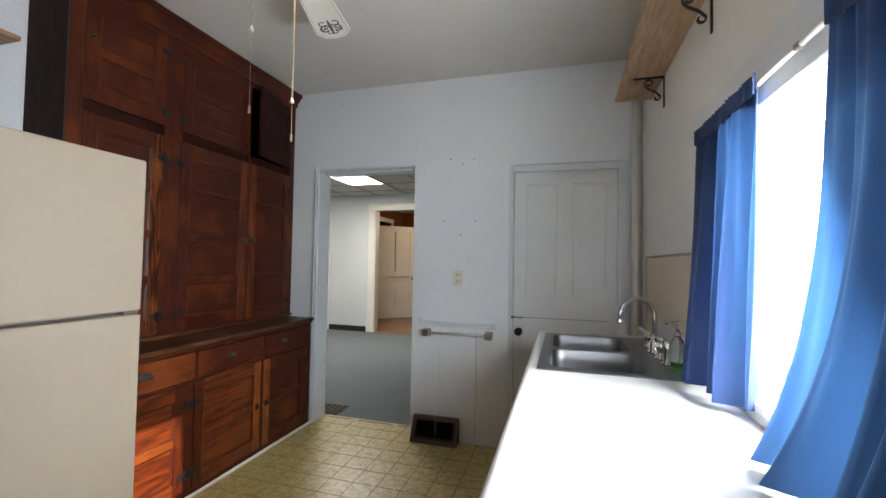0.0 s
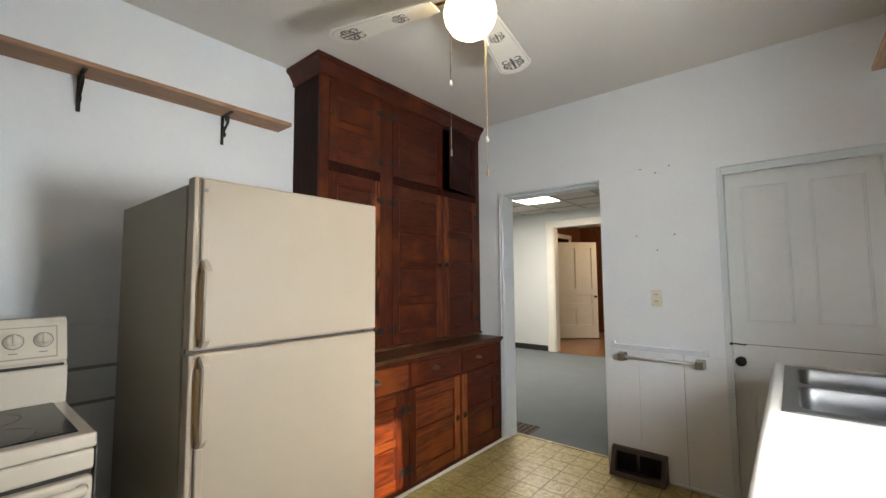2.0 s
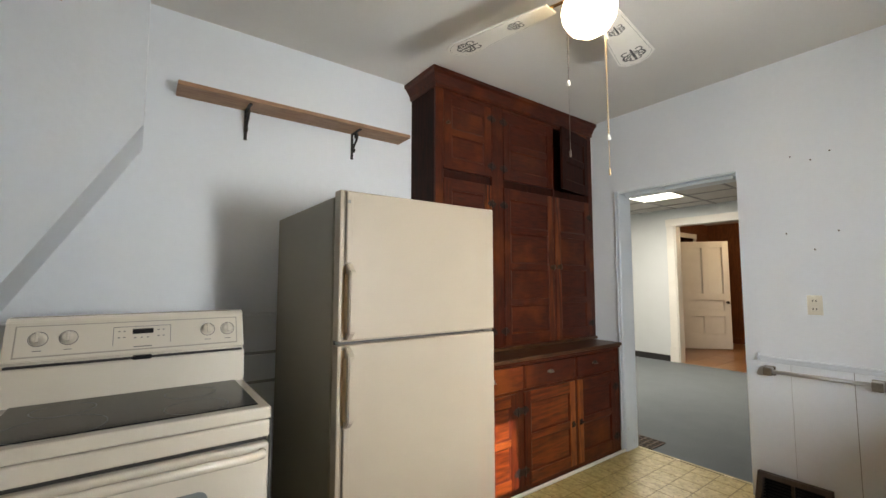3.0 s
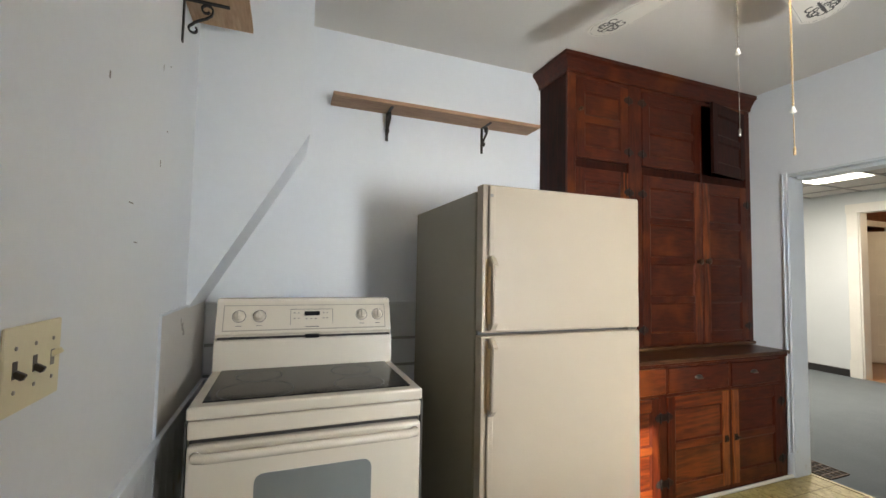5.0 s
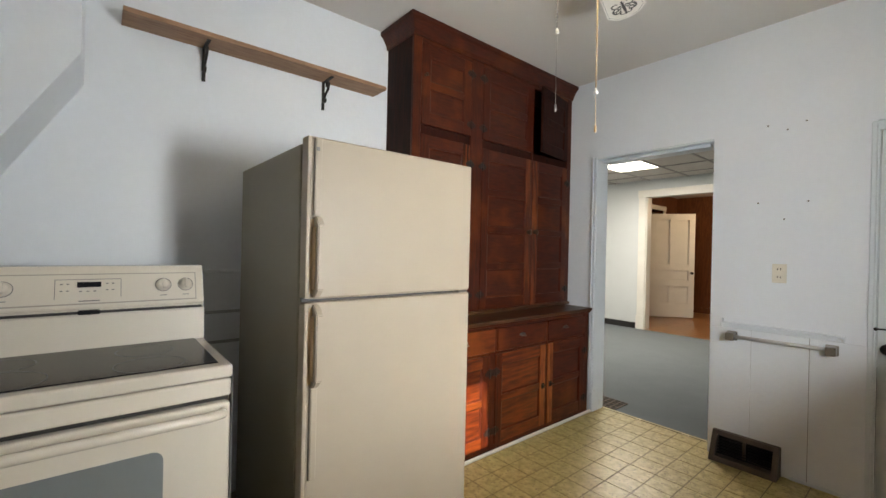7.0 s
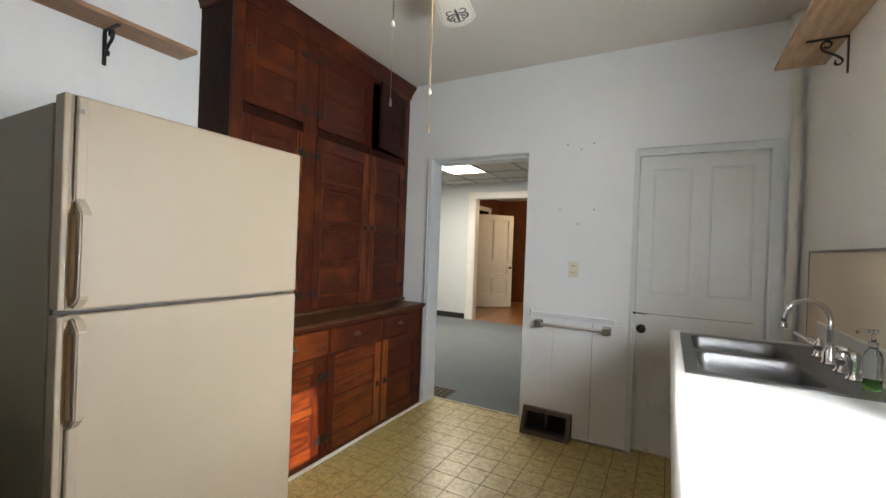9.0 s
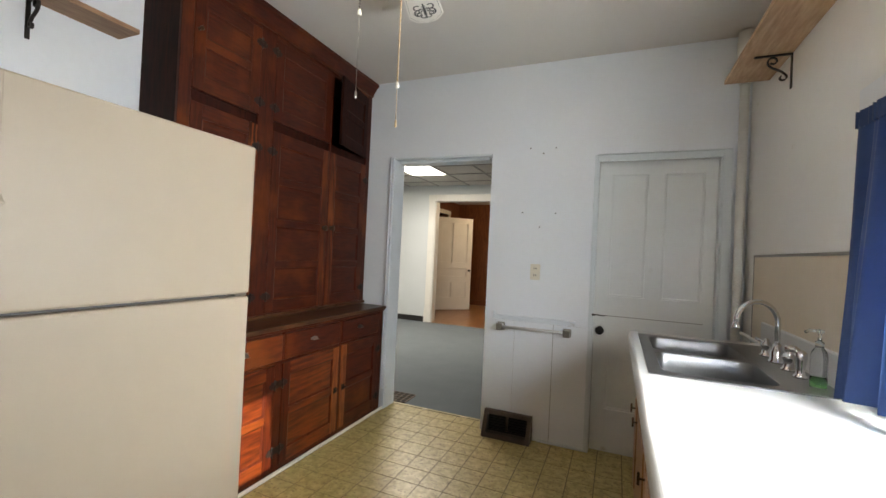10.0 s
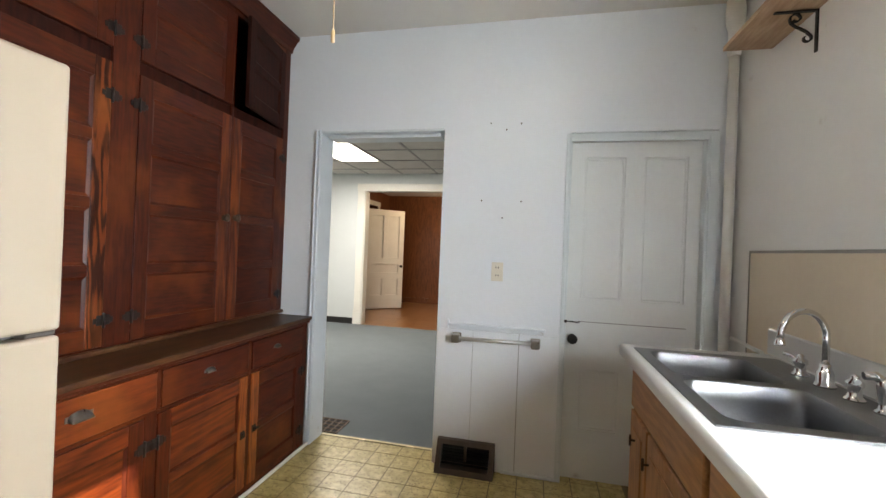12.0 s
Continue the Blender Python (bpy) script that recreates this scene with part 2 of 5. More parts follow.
LIGHTPANEL = glow("lit_diffuser", (1.0, 0.97, 0.90), 3.0)
BRASS = surface("brass", (0.62, 0.40, 0.14), (0.5, 0.3, 0.1), 0.25, 1.0, scale=20, bump=0)
GROUND = surface("pale_ground", (0.55, 0.55, 0.52), (0.45, 0.45, 0.42), 0.9, scale=0.6, fine=8, bump=0.3)
SIDING = surface("pale_siding", (0.78, 0.78, 0.76), (0.72, 0.72, 0.70), 0.7, scale=1, fine=30)


def glass(name, tint=(1, 1, 1), rough=0.0, ior=1.45):
    m, n, l, b = material(name)
    b.inputs["Base Color"].default_value = (*tint, 1)
    b.inputs["Transmission Weight"].default_value = 1.0
    b.inputs["Roughness"].default_value, b.inputs["IOR"].default_value = rough, ior
    return m


PANE = glass("window_glass")
CLEAR = glass("clear_plastic", (0.92, 0.96, 0.97), 0.08, 1.35)
SOAP = glass("green_soap", (0.35, 0.85, 0.30), 0.05, 1.33)


def cloth(name, color):
    m, n, l, b = material(name)
    tc = n.new("ShaderNodeTexCoord")
    no = n.new("ShaderNodeTexNoise")
    no.inputs["Scale"].default_value = 260
    l.new(tc.outputs["Object"], no.inputs["Vector"])
    ramp = n.new("ShaderNodeValToRGB")
    ramp.color_ramp.elements[0].color, ramp.color_ramp.elements[1].color = (*[v * 0.8 for v in color], 1), (*color, 1)
    l.new(no.outputs[0], ramp.inputs[0])
    l.new(ramp.outputs[0], b.inputs["Base Color"])
    b.inputs["Roughness"].default_value = 0.85
    b.inputs["Sheen Weight"].default_value = 0.05
    tr = n.new("ShaderNodeBsdfTranslucent")
    tr.inputs[0].default_value = (0.075, 0.23, 0.55, 1)
    mix = n.new("ShaderNodeMixShader")
    mix.inputs[0].default_value = 0.06
    l.new(b.outputs[0], mix.inputs[1])
    l.new(tr.outputs[0], mix.inputs[2])
    l.new(mix.outputs[0], n["Material Output"].inputs[0])
    return m


BLUE = cloth("blue_cotton", (0.018, 0.043, 0.135))


def vinyl(name):
    """Printed vinyl squares, mottled yellow with small brown sprigs."""
    m, n, l, b = material(name)
    tc, info = n.new("ShaderNodeTexCoord"), n.new("ShaderNodeObjectInfo")
    comb = n.new("ShaderNodeCombineXYZ")
    l.new(info.outputs["Random"], comb.inputs[0])
    l.new(info.outputs["Random"], comb.inputs[1])
    sc = n.new("ShaderNodeVectorMath")
    sc.operation = "MULTIPLY_ADD"
    sc.inputs[1].default_value = (9, 5, 0)
    l.new(comb.outputs[0], sc.inputs[0])
    l.new(tc.outputs["Object"], sc.inputs[2])
    no = n.new("ShaderNodeTexNoise")
    no.inputs["Scale"].default_value, no.inputs["Detail"].default_value = 26, 6
    l.new(sc.outputs[0], no.inputs["Vector"])
    ramp = n.new("ShaderNodeValToRGB")
    ramp.color_ramp.elements[0].position, ramp.color_ramp.elements[1].position = 0.3, 0.7
    ramp.color_ramp.elements[0].color, ramp.color_ramp.elements[1].color = (0.34, 0.262, 0.085, 1), (0.58, 0.475, 0.205, 1)
    l.new(no.outputs[0], ramp.inputs[0])
    vo = n.new("ShaderNodeTexVoronoi")
    vo.inputs["Scale"].default_value = 62
    l.new(sc.outputs[0], vo.inputs["Vector"])
    n2 = n.new("ShaderNodeTexNoise")
    n2.inputs["Scale"].default_value = 34
    l.new(sc.outputs[0], n2.inputs["Vector"])
    less = n.new("ShaderNodeMath")
    less.operation = "LESS_THAN"
    less.inputs[1].default_value = 0.33
    l.new(vo.outputs["Distance"], less.inputs[0])
    more = n.new("ShaderNodeMath")
    more.operation = "GREATER_THAN"
    more.inputs[1].default_value = 0.50
    l.new(n2.outputs[0], more.inputs[0])
    mul = n.new("ShaderNodeMath")
    mul.operation = "MULTIPLY"
    l.new(less.outputs[0], mul.inputs[0])
    l.new(more.outputs[0], mul.inputs[1])
    half = n.new("ShaderNodeMath")
    half.operation = "MULTIPLY"
    half.inputs[1].default_value = 0.6
    l.new(mul.outputs[0], half.inputs[0])
    mix = n.new("ShaderNodeMix")
    mix.data_type = "RGBA"
    l.new(half.outputs[0], mix.inputs[0])
    l.new(ramp.outputs[0], mix.inputs[6])
    mix.inputs[7].default_value = (0.14, 0.09, 0.03, 1)
    l.new(mix.outputs[2], b.inputs["Base Color"])
    socket_set(b, 0.36)
    bp = n.new("ShaderNodeBump")
    bp.inputs["Strength"].default_value, bp.inputs["Distance"].default_value = 0.2, 0.001
    l.new(no.outputs[0], bp.inputs["Height"])
    l.new(bp.outputs[0], b.inputs["Normal"])
    return m


RINGPRINT = surface("dark_grey_print", (0.075, 0.073, 0.07), None, 0.4, bump=0)
VINYL = vinyl("yellow_printed_vinyl")
GROUT = surface("vinyl_joint", (0.20, 0.15, 0.055), (0.15, 0.11, 0.04), 0.5, scale=5, bump=0.05)


# ---- mesh helpers ----
def box(bm, x0, x1, y0, y1, z0, z1, bevel=0.0, seg=1):
    made = bmesh.ops.create_cube(bm, size=1.0)["verts"]
    bmesh.ops.transform(bm, matrix=Matrix.LocRotScale(((x0 + x1) / 2, (y0 + y1) / 2, (z0 + z1) / 2), None, (abs(x1 - x0), abs(y1 - y0), abs(z1 - z0))), verts=made)
    if bevel:
        edges = list({e for v in made for e in v.link_edges})
        bmesh.ops.bevel(bm, geom=edges, offset=bevel, segments=seg, profile=0.5, affect="EDGES", clamp_overlap=True)


def boxes(*rows, bevel=0.0, seg=1):
    bm = bmesh.new()
    for r in rows:
        box(bm, *r, bevel=bevel, seg=seg)
    return bm


def turned(bm, profile, at=(0, 0, 0), axis="z", seg=24):
    """A lathe: profile of (radius, height) round an axis through at."""
    rot = {"z": Matrix(), "x": Matrix.Rotation(radians(90), 4, "Y"), "y": Matrix.Rotation(radians(-90), 4, "X")}[axis]
    rings = []
    for r, h in profile:
        rings.append([bm.verts.new(Vector(at) + rot @ Vector((max(r, 1e-4) * math.cos(2 * math.pi * k / seg), max(r, 1e-4) * math.sin(2 * math.pi * k / seg), h))) for k in range(seg)])
    for a, b in zip(rings, rings[1:]):
        for k in range(seg):
            f = bm.faces.new((a[k], a[(k + 1) % seg], b[(k + 1) % seg], b[k]))
            f.smooth = True
    bm.faces.new(rings[0][::-1])
    bm.faces.new(rings[-1])


def tube(bm, pts, r, seg=10, smooth=True, caps=True, radii=None):
    """A round bar along points."""
    pts = [Vector(p) for p in pts]
    rings, up = [], None
    for i, p in enumerate(pts):
        d = (pts[min(i + 1, len(pts) - 1)] - pts[max(i - 1, 0)]).normalized()
        if up is None:
            up = d.orthogonal().normalized()
        up = (up - d * up.dot(d)).normalized()
        side = d.cross(up)
        rr = radii[i] if radii else r
        rings.append([bm.verts.new(p + rr * (math.cos(2 * math.pi * k / seg) * up + math.sin(2 * math.pi * k / seg) * side)) for k in range(seg)])
    for a, b in zip(rings, rings[1:]):
        for k in range(seg):
            f = bm.faces.new((a[k], a[(k + 1) % seg], b[(k + 1) % seg], b[k]))
            f.smooth = smooth
    if caps:
        bm.faces.new(rings[0][::-1])
        bm.faces.new(rings[-1])


def prism(bm, outline, axis, lo, hi):
    """A flat outline of (a, b) pushed along an axis: a, b are the two other axes in order."""
    def place(a, b, c):
        return {"x": (c, a, b), "y": (a, c, b), "z": (a, b, c)}[axis]
    lower = [bm.verts.new(place(a, b, lo)) for a, b in outline]
    upper = [bm.verts.new(place(a, b, hi)) for a, b in outline]
    bm.faces.new(lower)
    bm.faces.new(upper[::-1])
    for k in range(len(outline)):
        j = (k + 1) % len(outline)
        bm.faces.new((lower[k], upper[k], upper[j], lower[j]))


def arc(cx, cy, r, a0, a1, n=8):
    return [(cx + r * math.cos(radians(a0 + (a1 - a0) * k / n)), cy + r * math.sin(radians(a0 + (a1 - a0) * k / n))) for k in range(n + 1)]


def mesh_of(name, bm, mat):
    bmesh.ops.recalc_face_normals(bm, faces=bm.faces[:])
    me = bpy.data.meshes.new(name)
    bm.to_mesh(me)
    bm.free()
    me.materials.append(mat)
    return me


def part(name, bm, mat, parent=None, label=""):
    ob = new(name, mesh_of(name, bm, mat))
    if parent:
        ob.parent = parent
        ob.matrix_parent_inverse = parent.matrix_world.inverted() if parent.type == "EMPTY" else Matrix()
    return tagged(ob, label)


def thing(name, at, label, category, group=""):
    ob = new(name)
    ob.empty_display_size = 0.1
    ob.location = at
    ob.matrix_world = Matrix.Translation(at)
    return tagged(ob, label, category, group)


def setting(name, bm, mat, label="", category=""):
    return tagged(part(name, bm, mat), label, category, kind="structure")


# ---- the kitchen's shell ----
OX0, OX1, OZ = -1.765, -0.925, 2.085      # opening to the next room
DX0, DX1, DZ = -0.165, 0.612, 2.05        # recess of the painted door
WY0, WY1, WZ0, WZ1 = 0.55, 1.50, 0.99, 1.740   # window
Y2 = YN + TH                              # north face of the north wall
setting("floor_1", boxes((XW, XE, YS, Y2, -0.1, -0.0015)), GROUT, "joints of the yellow vinyl floor", "floor")
setting("wall_north", boxes((XW - TH, OX0, YN, Y2, 0, ZC), (OX0, OX1, YN, Y2, OZ, ZC), (OX1, DX0, YN, Y2, 0, ZC), (DX0, DX1, YN, Y2, DZ, ZC), (DX1, XE + 0.16, YN, Y2, 0, ZC)), WALL, "pale blue-white painted plaster wall", "wall")
setting("wall_west", boxes((XW - TH, XW, YS - TH, YN, 0, ZC)), WALL, "pale blue-white painted plaster wall", "wall")
setting("wall_south", boxes((XW, XE + 0.16, YS - TH, YS, 0, ZC)), WALL, "off-white painted plaster wall", "wall")
setting("wall_east", boxes((XE, XE + 0.16, YS, WY0, 0, ZC), (XE, XE + 0.16, WY1, YN, 0, ZC), (XE, XE + 0.16, WY0, WY1, 0, WZ0), (XE, XE + 0.16, WY0, WY1, WZ1, ZC)), WARMWALL, "off-white painted plaster wall", "wall")
setting("ceiling_1", boxes((XW - TH, XE + 0.16, YS - TH, Y2, ZC, ZC + 0.1)), CEIL, "matt white painted ceiling", "ceiling")

# sloping stair soffit in the south-west corner
bm = bmesh.new()
slope = [(-0.133, ZC), (YS, ZC), (YS, 1.175), (-0.133, 1.99)]
prism(bm, slope, "x", XW, -1.92)
setting("stair_soffit", bm, WALL, "boxed-in plaster underside of a sloping stair", "wall")


def tile_run(name, parent, x0, x1, y0, y1, size, gap, thick, mat, skip=()):
    """Squares that share one mesh; cut ones at the edges get their own."""
    meshes = {}
    nx, ny = math.ceil((x1 - x0) / size), math.ceil((y1 - y0) / size)
    for i in range(nx):
        for j in range(ny):
            a0, b0 = x0 + i * size, y0 + j * size
            w, d = min(size, x1 - a0) - gap, min(size, y1 - b0) - gap
            if w < 0.01 or d < 0.01 or any(a0 + size / 2 > s[0] and a0 + size / 2 < s[1] and b0 + size / 2 > s[2] and b0 + size / 2 < s[3] for s in skip):
                continue
            key = (round(w, 3), round(d, 3))
            if key not in meshes:
                meshes[key] = mesh_of(name, boxes((0, w, 0, d, 0, thick)), mat)
            ob = new(name, meshes[key])
            ob.location = (a0 + gap / 2, b0 + gap / 2, -0.0015)
            ob.parent = parent


# white quarter-round along the cabinets and base trims
setting("baseboard_1", boxes((-1.785, -1.765, 1.35, 3.07, 0, 0.022), bevel=0.006), WHITE, "thin white floor moulding", "moulding")
setting("baseboard_2", boxes((-0.50, DX0, YN - 0.012, YN, 0, 0.02), bevel=0.004), TRIM, "thin white floor moulding", "moulding")
setting("threshold", boxes((OX0, OX1, Y2 - 0.012, Y2 + 0.014, -0.001, 0.007), bevel=0.002), surface("pale_gold_strip", (0.80, 0.72, 0.48), (0.70, 0.62, 0.38), 0.25, 0.3, scale=12), "narrow metal threshold strip", "threshold")

# casing of the opening
bm = boxes((-1.802, OX0, YN - 0.016, YN, 0.0, OZ + 0.012), (-1.806, OX0 + 0.004, YN - 0.022, YN, 0.0, 0.16), (-1.802, -1.790, YN - 0.024, YN - 0.016, 0.16, OZ + 0.012), (-1.776, OX0, YN - 0.024, YN - 0.016, 0.16, OZ + 0.012), bevel=0.003)
box(bm, OX0, OX0 + 0.004, YN - 0.016, Y2, 0.0, OZ)
setting("door_frame_1", bm, TRIM, "fluted pale painted door casing with a plinth", "door frame")
setting("trim_1", boxes((OX0, OX1, YN - 0.014, YN + 0.05, OZ - 0.012, OZ + 0.004), (OX0 + 0.03, OX1 - 0.03, YN + 0.03, Y2, OZ - 0.035, OZ - 0.012), bevel=0.003), BLUETRIM, "thin painted head trim over the opening", "trim")

# painted door in the north wall
bm = boxes((-0.186, DX0, YN - 0.012, YN, 0, 2.042), (DX0, DX0 + 0.012, YN - 0.012, 3.137, 0, 1.995), (0.552, DX1, YN - 0.012, Y2, 0, 1.995), (DX0, DX1, YN - 0.012, YN + 0.01, 1.995, 2.042), (DX0, DX1, YN + 0.01, 3.137, 2.004, DZ), bevel=0.003)
box(bm, 0.566, DX1, YN - 0.020, YN - 0.012, 0, 2.03)
box(bm, DX0, DX1, YN - 0.018, YN - 0.012, 2.022, 2.036)
setting("door_frame_2", bm, BLUETRIM, "narrow pale blue-grey door frame", "door frame")


def rail_and_panel_leaf(x0, x1, z0, z1, y, depth, panels, recess=0.012):
    """Front faces -y. Rails and stiles as one slab cut by recessed panels."""
    bm = bmesh.new()
    xs = sorted({x0, x1, *[v for p in panels for v in p[:2]]})
    zs = sorted({z0, z1, *[v for p in panels for v in p[2:]]})
    for a, b in zip(xs, xs[1:]):
        for c, d in zip(zs, zs[1:]):
            mx, mz = (a + b) / 2, (c + d) / 2
            deep = any(p[0] < mx < p[1] and p[2] < mz < p[3] for p in panels)
            if deep:
                continue
            box(bm, a, b, y, y + depth, c, d)
    bmesh.ops.remove_doubles(bm, verts=bm.verts[:], dist=1e-5)
    for p in panels:
        box(bm, p[0], p[1], y + recess, y + depth - 0.004, p[2], p[3])
        w = 0.014
        for r in ((p[0], p[0] + w, p[2], p[3]), (p[1] - w, p[1], p[2], p[3]), (p[0] + w, p[1] - w, p[2], p[2] + w), (p[0] + w, p[1] - w, p[3] - w, p[3])):
            box(bm, r[0], r[1], y + recess * 0.45, y + recess, r[2], r[3], bevel=0.003)
    return bm


door = thing("door_2", (0.2, 3.2, 0), "closed white painted four-panel door with a black knob", "door")
DL, DR = DX0 + 0.014, 0.566
part("leaf", rail_and_panel_leaf(DL, DR, 0.010, 2.002, 3.14, 0.04, [(-0.073, 0.154, 1.075, 1.912), (0.253, 0.485, 1.075, 1.912), (-0.064, 0.154, 0.30, 0.657), (0.253, 0.485, 0.30, 0.657)], 0.016), DOORP, door)
part("groove", boxes((-0.080, 0.50, 3.1385, 3.141, 0.938, 0.9415)), GREYINK, door, "dark crack across the lock rail")
bm = bmesh.new()
turned(bm, [(0.024, 0), (0.024, 0.006), (0.01, 0.01), (0.01, 0.03), (0.024, 0.036), (0.029, 0.05), (0.022, 0.062), (0.004, 0.066)], (-0.112, 3.14, 0.84), "y", 20)
for v in bm.verts:
    v.co.y = 2 * 3.14 - v.co.y
part("knob", bm, IRON, door, "black door knob")
bm = bmesh.new()
tube(bm, [(-0.155, 3.075, 0.945), (-0.13, 3.06, 0.949), (-0.09, 3.055, 0.946), (-0.078, 3.065, 0.95)], 0.004, 8)
turned(bm, [(0.009, 0), (0.009, 0.004), (0.004, 0.02)], (-0.155, 3.075, 0.945), "y", 12)
hook = tagged(part("hook_latch", bm, IRON), "small black hook latch on the door frame", "hook")

# wall dressing of the north wall
setting("trim_2", boxes((-0.855, -0.268, YN - 0.030, YN, 0.868, 0.884), (-0.850, -0.272, YN - 0.014, YN, 0.848, 0.868), (-0.858, -0.846, YN - 0.028, YN, 0.85, 0.905), bevel=0.003), TRIM, "painted ledge strip above the lower boarding", "trim")
lower = setting("wainscot_1", boxes((-0.92, -0.17, YN - 0.002, YN, 0.02, 0.845)), GREYINK, "painted lower wall boards with narrow joints", "wall boards")
for a, b in ((-0.92, -0.6965), (-0.695, -0.420), (-0.417, -0.17)):
    part("board", boxes((a, b, YN - 0.006, YN - 0.002, 0.02, 0.845), bevel=0.001), WALL, lower)

bar = thing("towel_bar", (-0.56, YN, 0.8), "chrome towel bar on two square brackets", "towel bar")
bm = bmesh.new()
tube(bm, [(-0.80, YN - 0.055, 0.80), (-0.32, YN - 0.055, 0.805)], 0.0115, 12)
part("rod", bm, surface("satin_chrome", (0.62, 0.61, 0.59), (0.58, 0.57, 0.55), 0.36, 0.6, scale=3, bump=0, rvar=0.03), bar)
for bx in (-0.795, -0.322):
    bm = boxes((bx - 0.028, bx + 0.028, YN - 0.018, YN - 0.005, 0.770, 0.828), (bx - 0.023, bx + 0.023, YN - 0.075, YN - 0.018, 0.775, 0.824), bevel=0.005, seg=2)
    part("bracket", bm, NICKEL, bar)

outlet = thing("wall_outlet", (-0.564, YN, 1.21), "pale double wall outlet", "outlet")
part("plate", boxes((-0.599, -0.529, YN - 0.006, YN, 1.155, 1.269), bevel=0.003, seg=2), ALMOND, outlet)
for oz in (1.188, 1.236):
    part("socket", boxes((-0.581, -0.547, YN - 0.009, YN - 0.006, oz - 0.014, oz + 0.014), bevel=0.003), ALMOND, outlet)
    part("slot", boxes((-0.5745, -0.5695, YN - 0.0095, YN - 0.0085, oz - 0.004, oz + 0.007), (-0.5595, -0.5545, YN - 0.0095, YN - 0.0085, oz - 0.004, oz + 0.007)), INK, outlet)
for nx, nz in ((-0.635, 2.115), (-0.453, 2.11), (-0.54, 2.075), (-0.676, 1.643), (-0.438, 1.64), (-0.547, 1.539)):
    bm = bmesh.new()
    turned(bm, [(0.0035, 0), (0.005, 0.004), (0.0013, 0.011)], (nx, YN, nz), "y", 8)
    for v in bm.verts:
        v.co.y = 2 * YN - v.co.y
    tagged(part("nail", bm, DARKMETAL), "small bent nail stuck in the wall", "nail", "nails in the wall")

vent = thing("wall_vent", (-0.70, 3.03, 0), "brown steel floor-level air grille leaning out from the wall", "vent")
VX0, VX1 = -0.885, -0.535
bm = bmesh.new()
for a, b, c, d in ((VX0, VX1, 0.0, 0.03), (VX0, VX1, 0.15, 0.175), (VX0, VX0 + 0.03, 0.03, 0.15), (VX1 - 0.03, VX1, 0.03, 0.15)):
    prism(bm, [(YN, c), (YN - 0.115 + 0.45 * c, c), (YN - 0.115 + 0.45 * d, d), (YN, d)], "x", a, b)
part("frame", bm, VENT, vent)
part("duct", boxes((VX0 + 0.03, VX1 - 0.03, YN - 0.012, YN - 0.002, 0.03, 0.15)), VOID, vent)
# Louvres get the duct's black too; shade is painted over them.
for k in range(7):
    z = 0.04 + k * 0.016
    part("louvre", boxes((VX0 + 0.03, VX1 - 0.03, YN - 0.085 + 0.45 * z, YN - 0.062 + 0.45 * z, z, z + 0.002)), VOID, vent)
part("bar", boxes(((VX0 + VX1) / 2 - 0.008, (VX0 + VX1) / 2 + 0.008, YN - 0.100 + 0.06, YN - 0.05, 0.03, 0.15)), VENT, vent)

# ---- the next room and the hall beyond ----
R2X0, R2X1, R2Y, R2Z = -4.6, 1.2, 7.2, 2.57
setting("floor_2", boxes((R2X0, R2X1, Y2, R2Y, -0.1, 0.0)), CARPET, "slate grey carpet", "floor")
setting("ceiling_2", boxes((R2X0, R2X1, Y2, R2Y, R2Z + 0.012, R2Z + 0.1)), ACOUSTIC, "suspended ceiling of off-white acoustic tiles", "ceiling")
PX0, PX1, PY0, PY1 = -3.18, -2.57, 4.96, 6.18
bm = bmesh.new()
gx = PX0
while gx > R2X0:
    gx -= 0.61
while gx < R2X1:
    box(bm, max(gx - 0.012, R2X0), gx + 0.012, Y2, R2Y, R2Z, R2Z + 0.011)
    gx += 0.61
for k in range(-3, 4):
    gy = 4.96 + 0.61 * k
    if Y2 < gy < R2Y:
        box(bm, R2X0, R2X1, gy - 0.012, gy + 0.012, R2Z + 0.001, R2Z + 0.010)
setting("ceiling_grid", bm, surface("grey_ceiling_grid", (0.34, 0.33, 0.31), None, 0.5, bump=0), "grey metal ceiling grid", "ceiling grid")
panel = thing("ceiling_light", (-2.875, 5.57, R2Z), "lit fluorescent panel light in the suspended ceiling", "ceiling light")
part("diffuser", boxes((PX0 + 0.02, PX1 - 0.02, PY0 + 0.02, PY1 - 0.02, R2Z + 0.001, R2Z + 0.01)), LIGHTPANEL, panel)
part("frame", boxes((PX0, PX1, PY0, PY0 + 0.02, R2Z - 0.004, R2Z), (PX0, PX1, PY1 - 0.02, PY1, R2Z - 0.004, R2Z), (PX0, PX0 + 0.02, PY0, PY1, R2Z - 0.004, R2Z), (PX1 - 0.02, PX1, PY0, PY1, R2Z - 0.004, R2Z)), WHITE, panel)
HX0, HX1, HZ = -3.22, -1.75, 2.28
D2X0, D2X1 = -5.05, -4.22
setting("wall_2", boxes((R2X0 - 0.15, HX0, R2Y, R2Y + 0.15, 0, 2.9), (HX0, HX1, R2Y, R2Y + 0.15, HZ, 2.9), (HX1, R2X1 + 0.15, R2Y, R2Y + 0.15, 0, 2.9)), CREAMWALL, "cream painted wall", "wall")
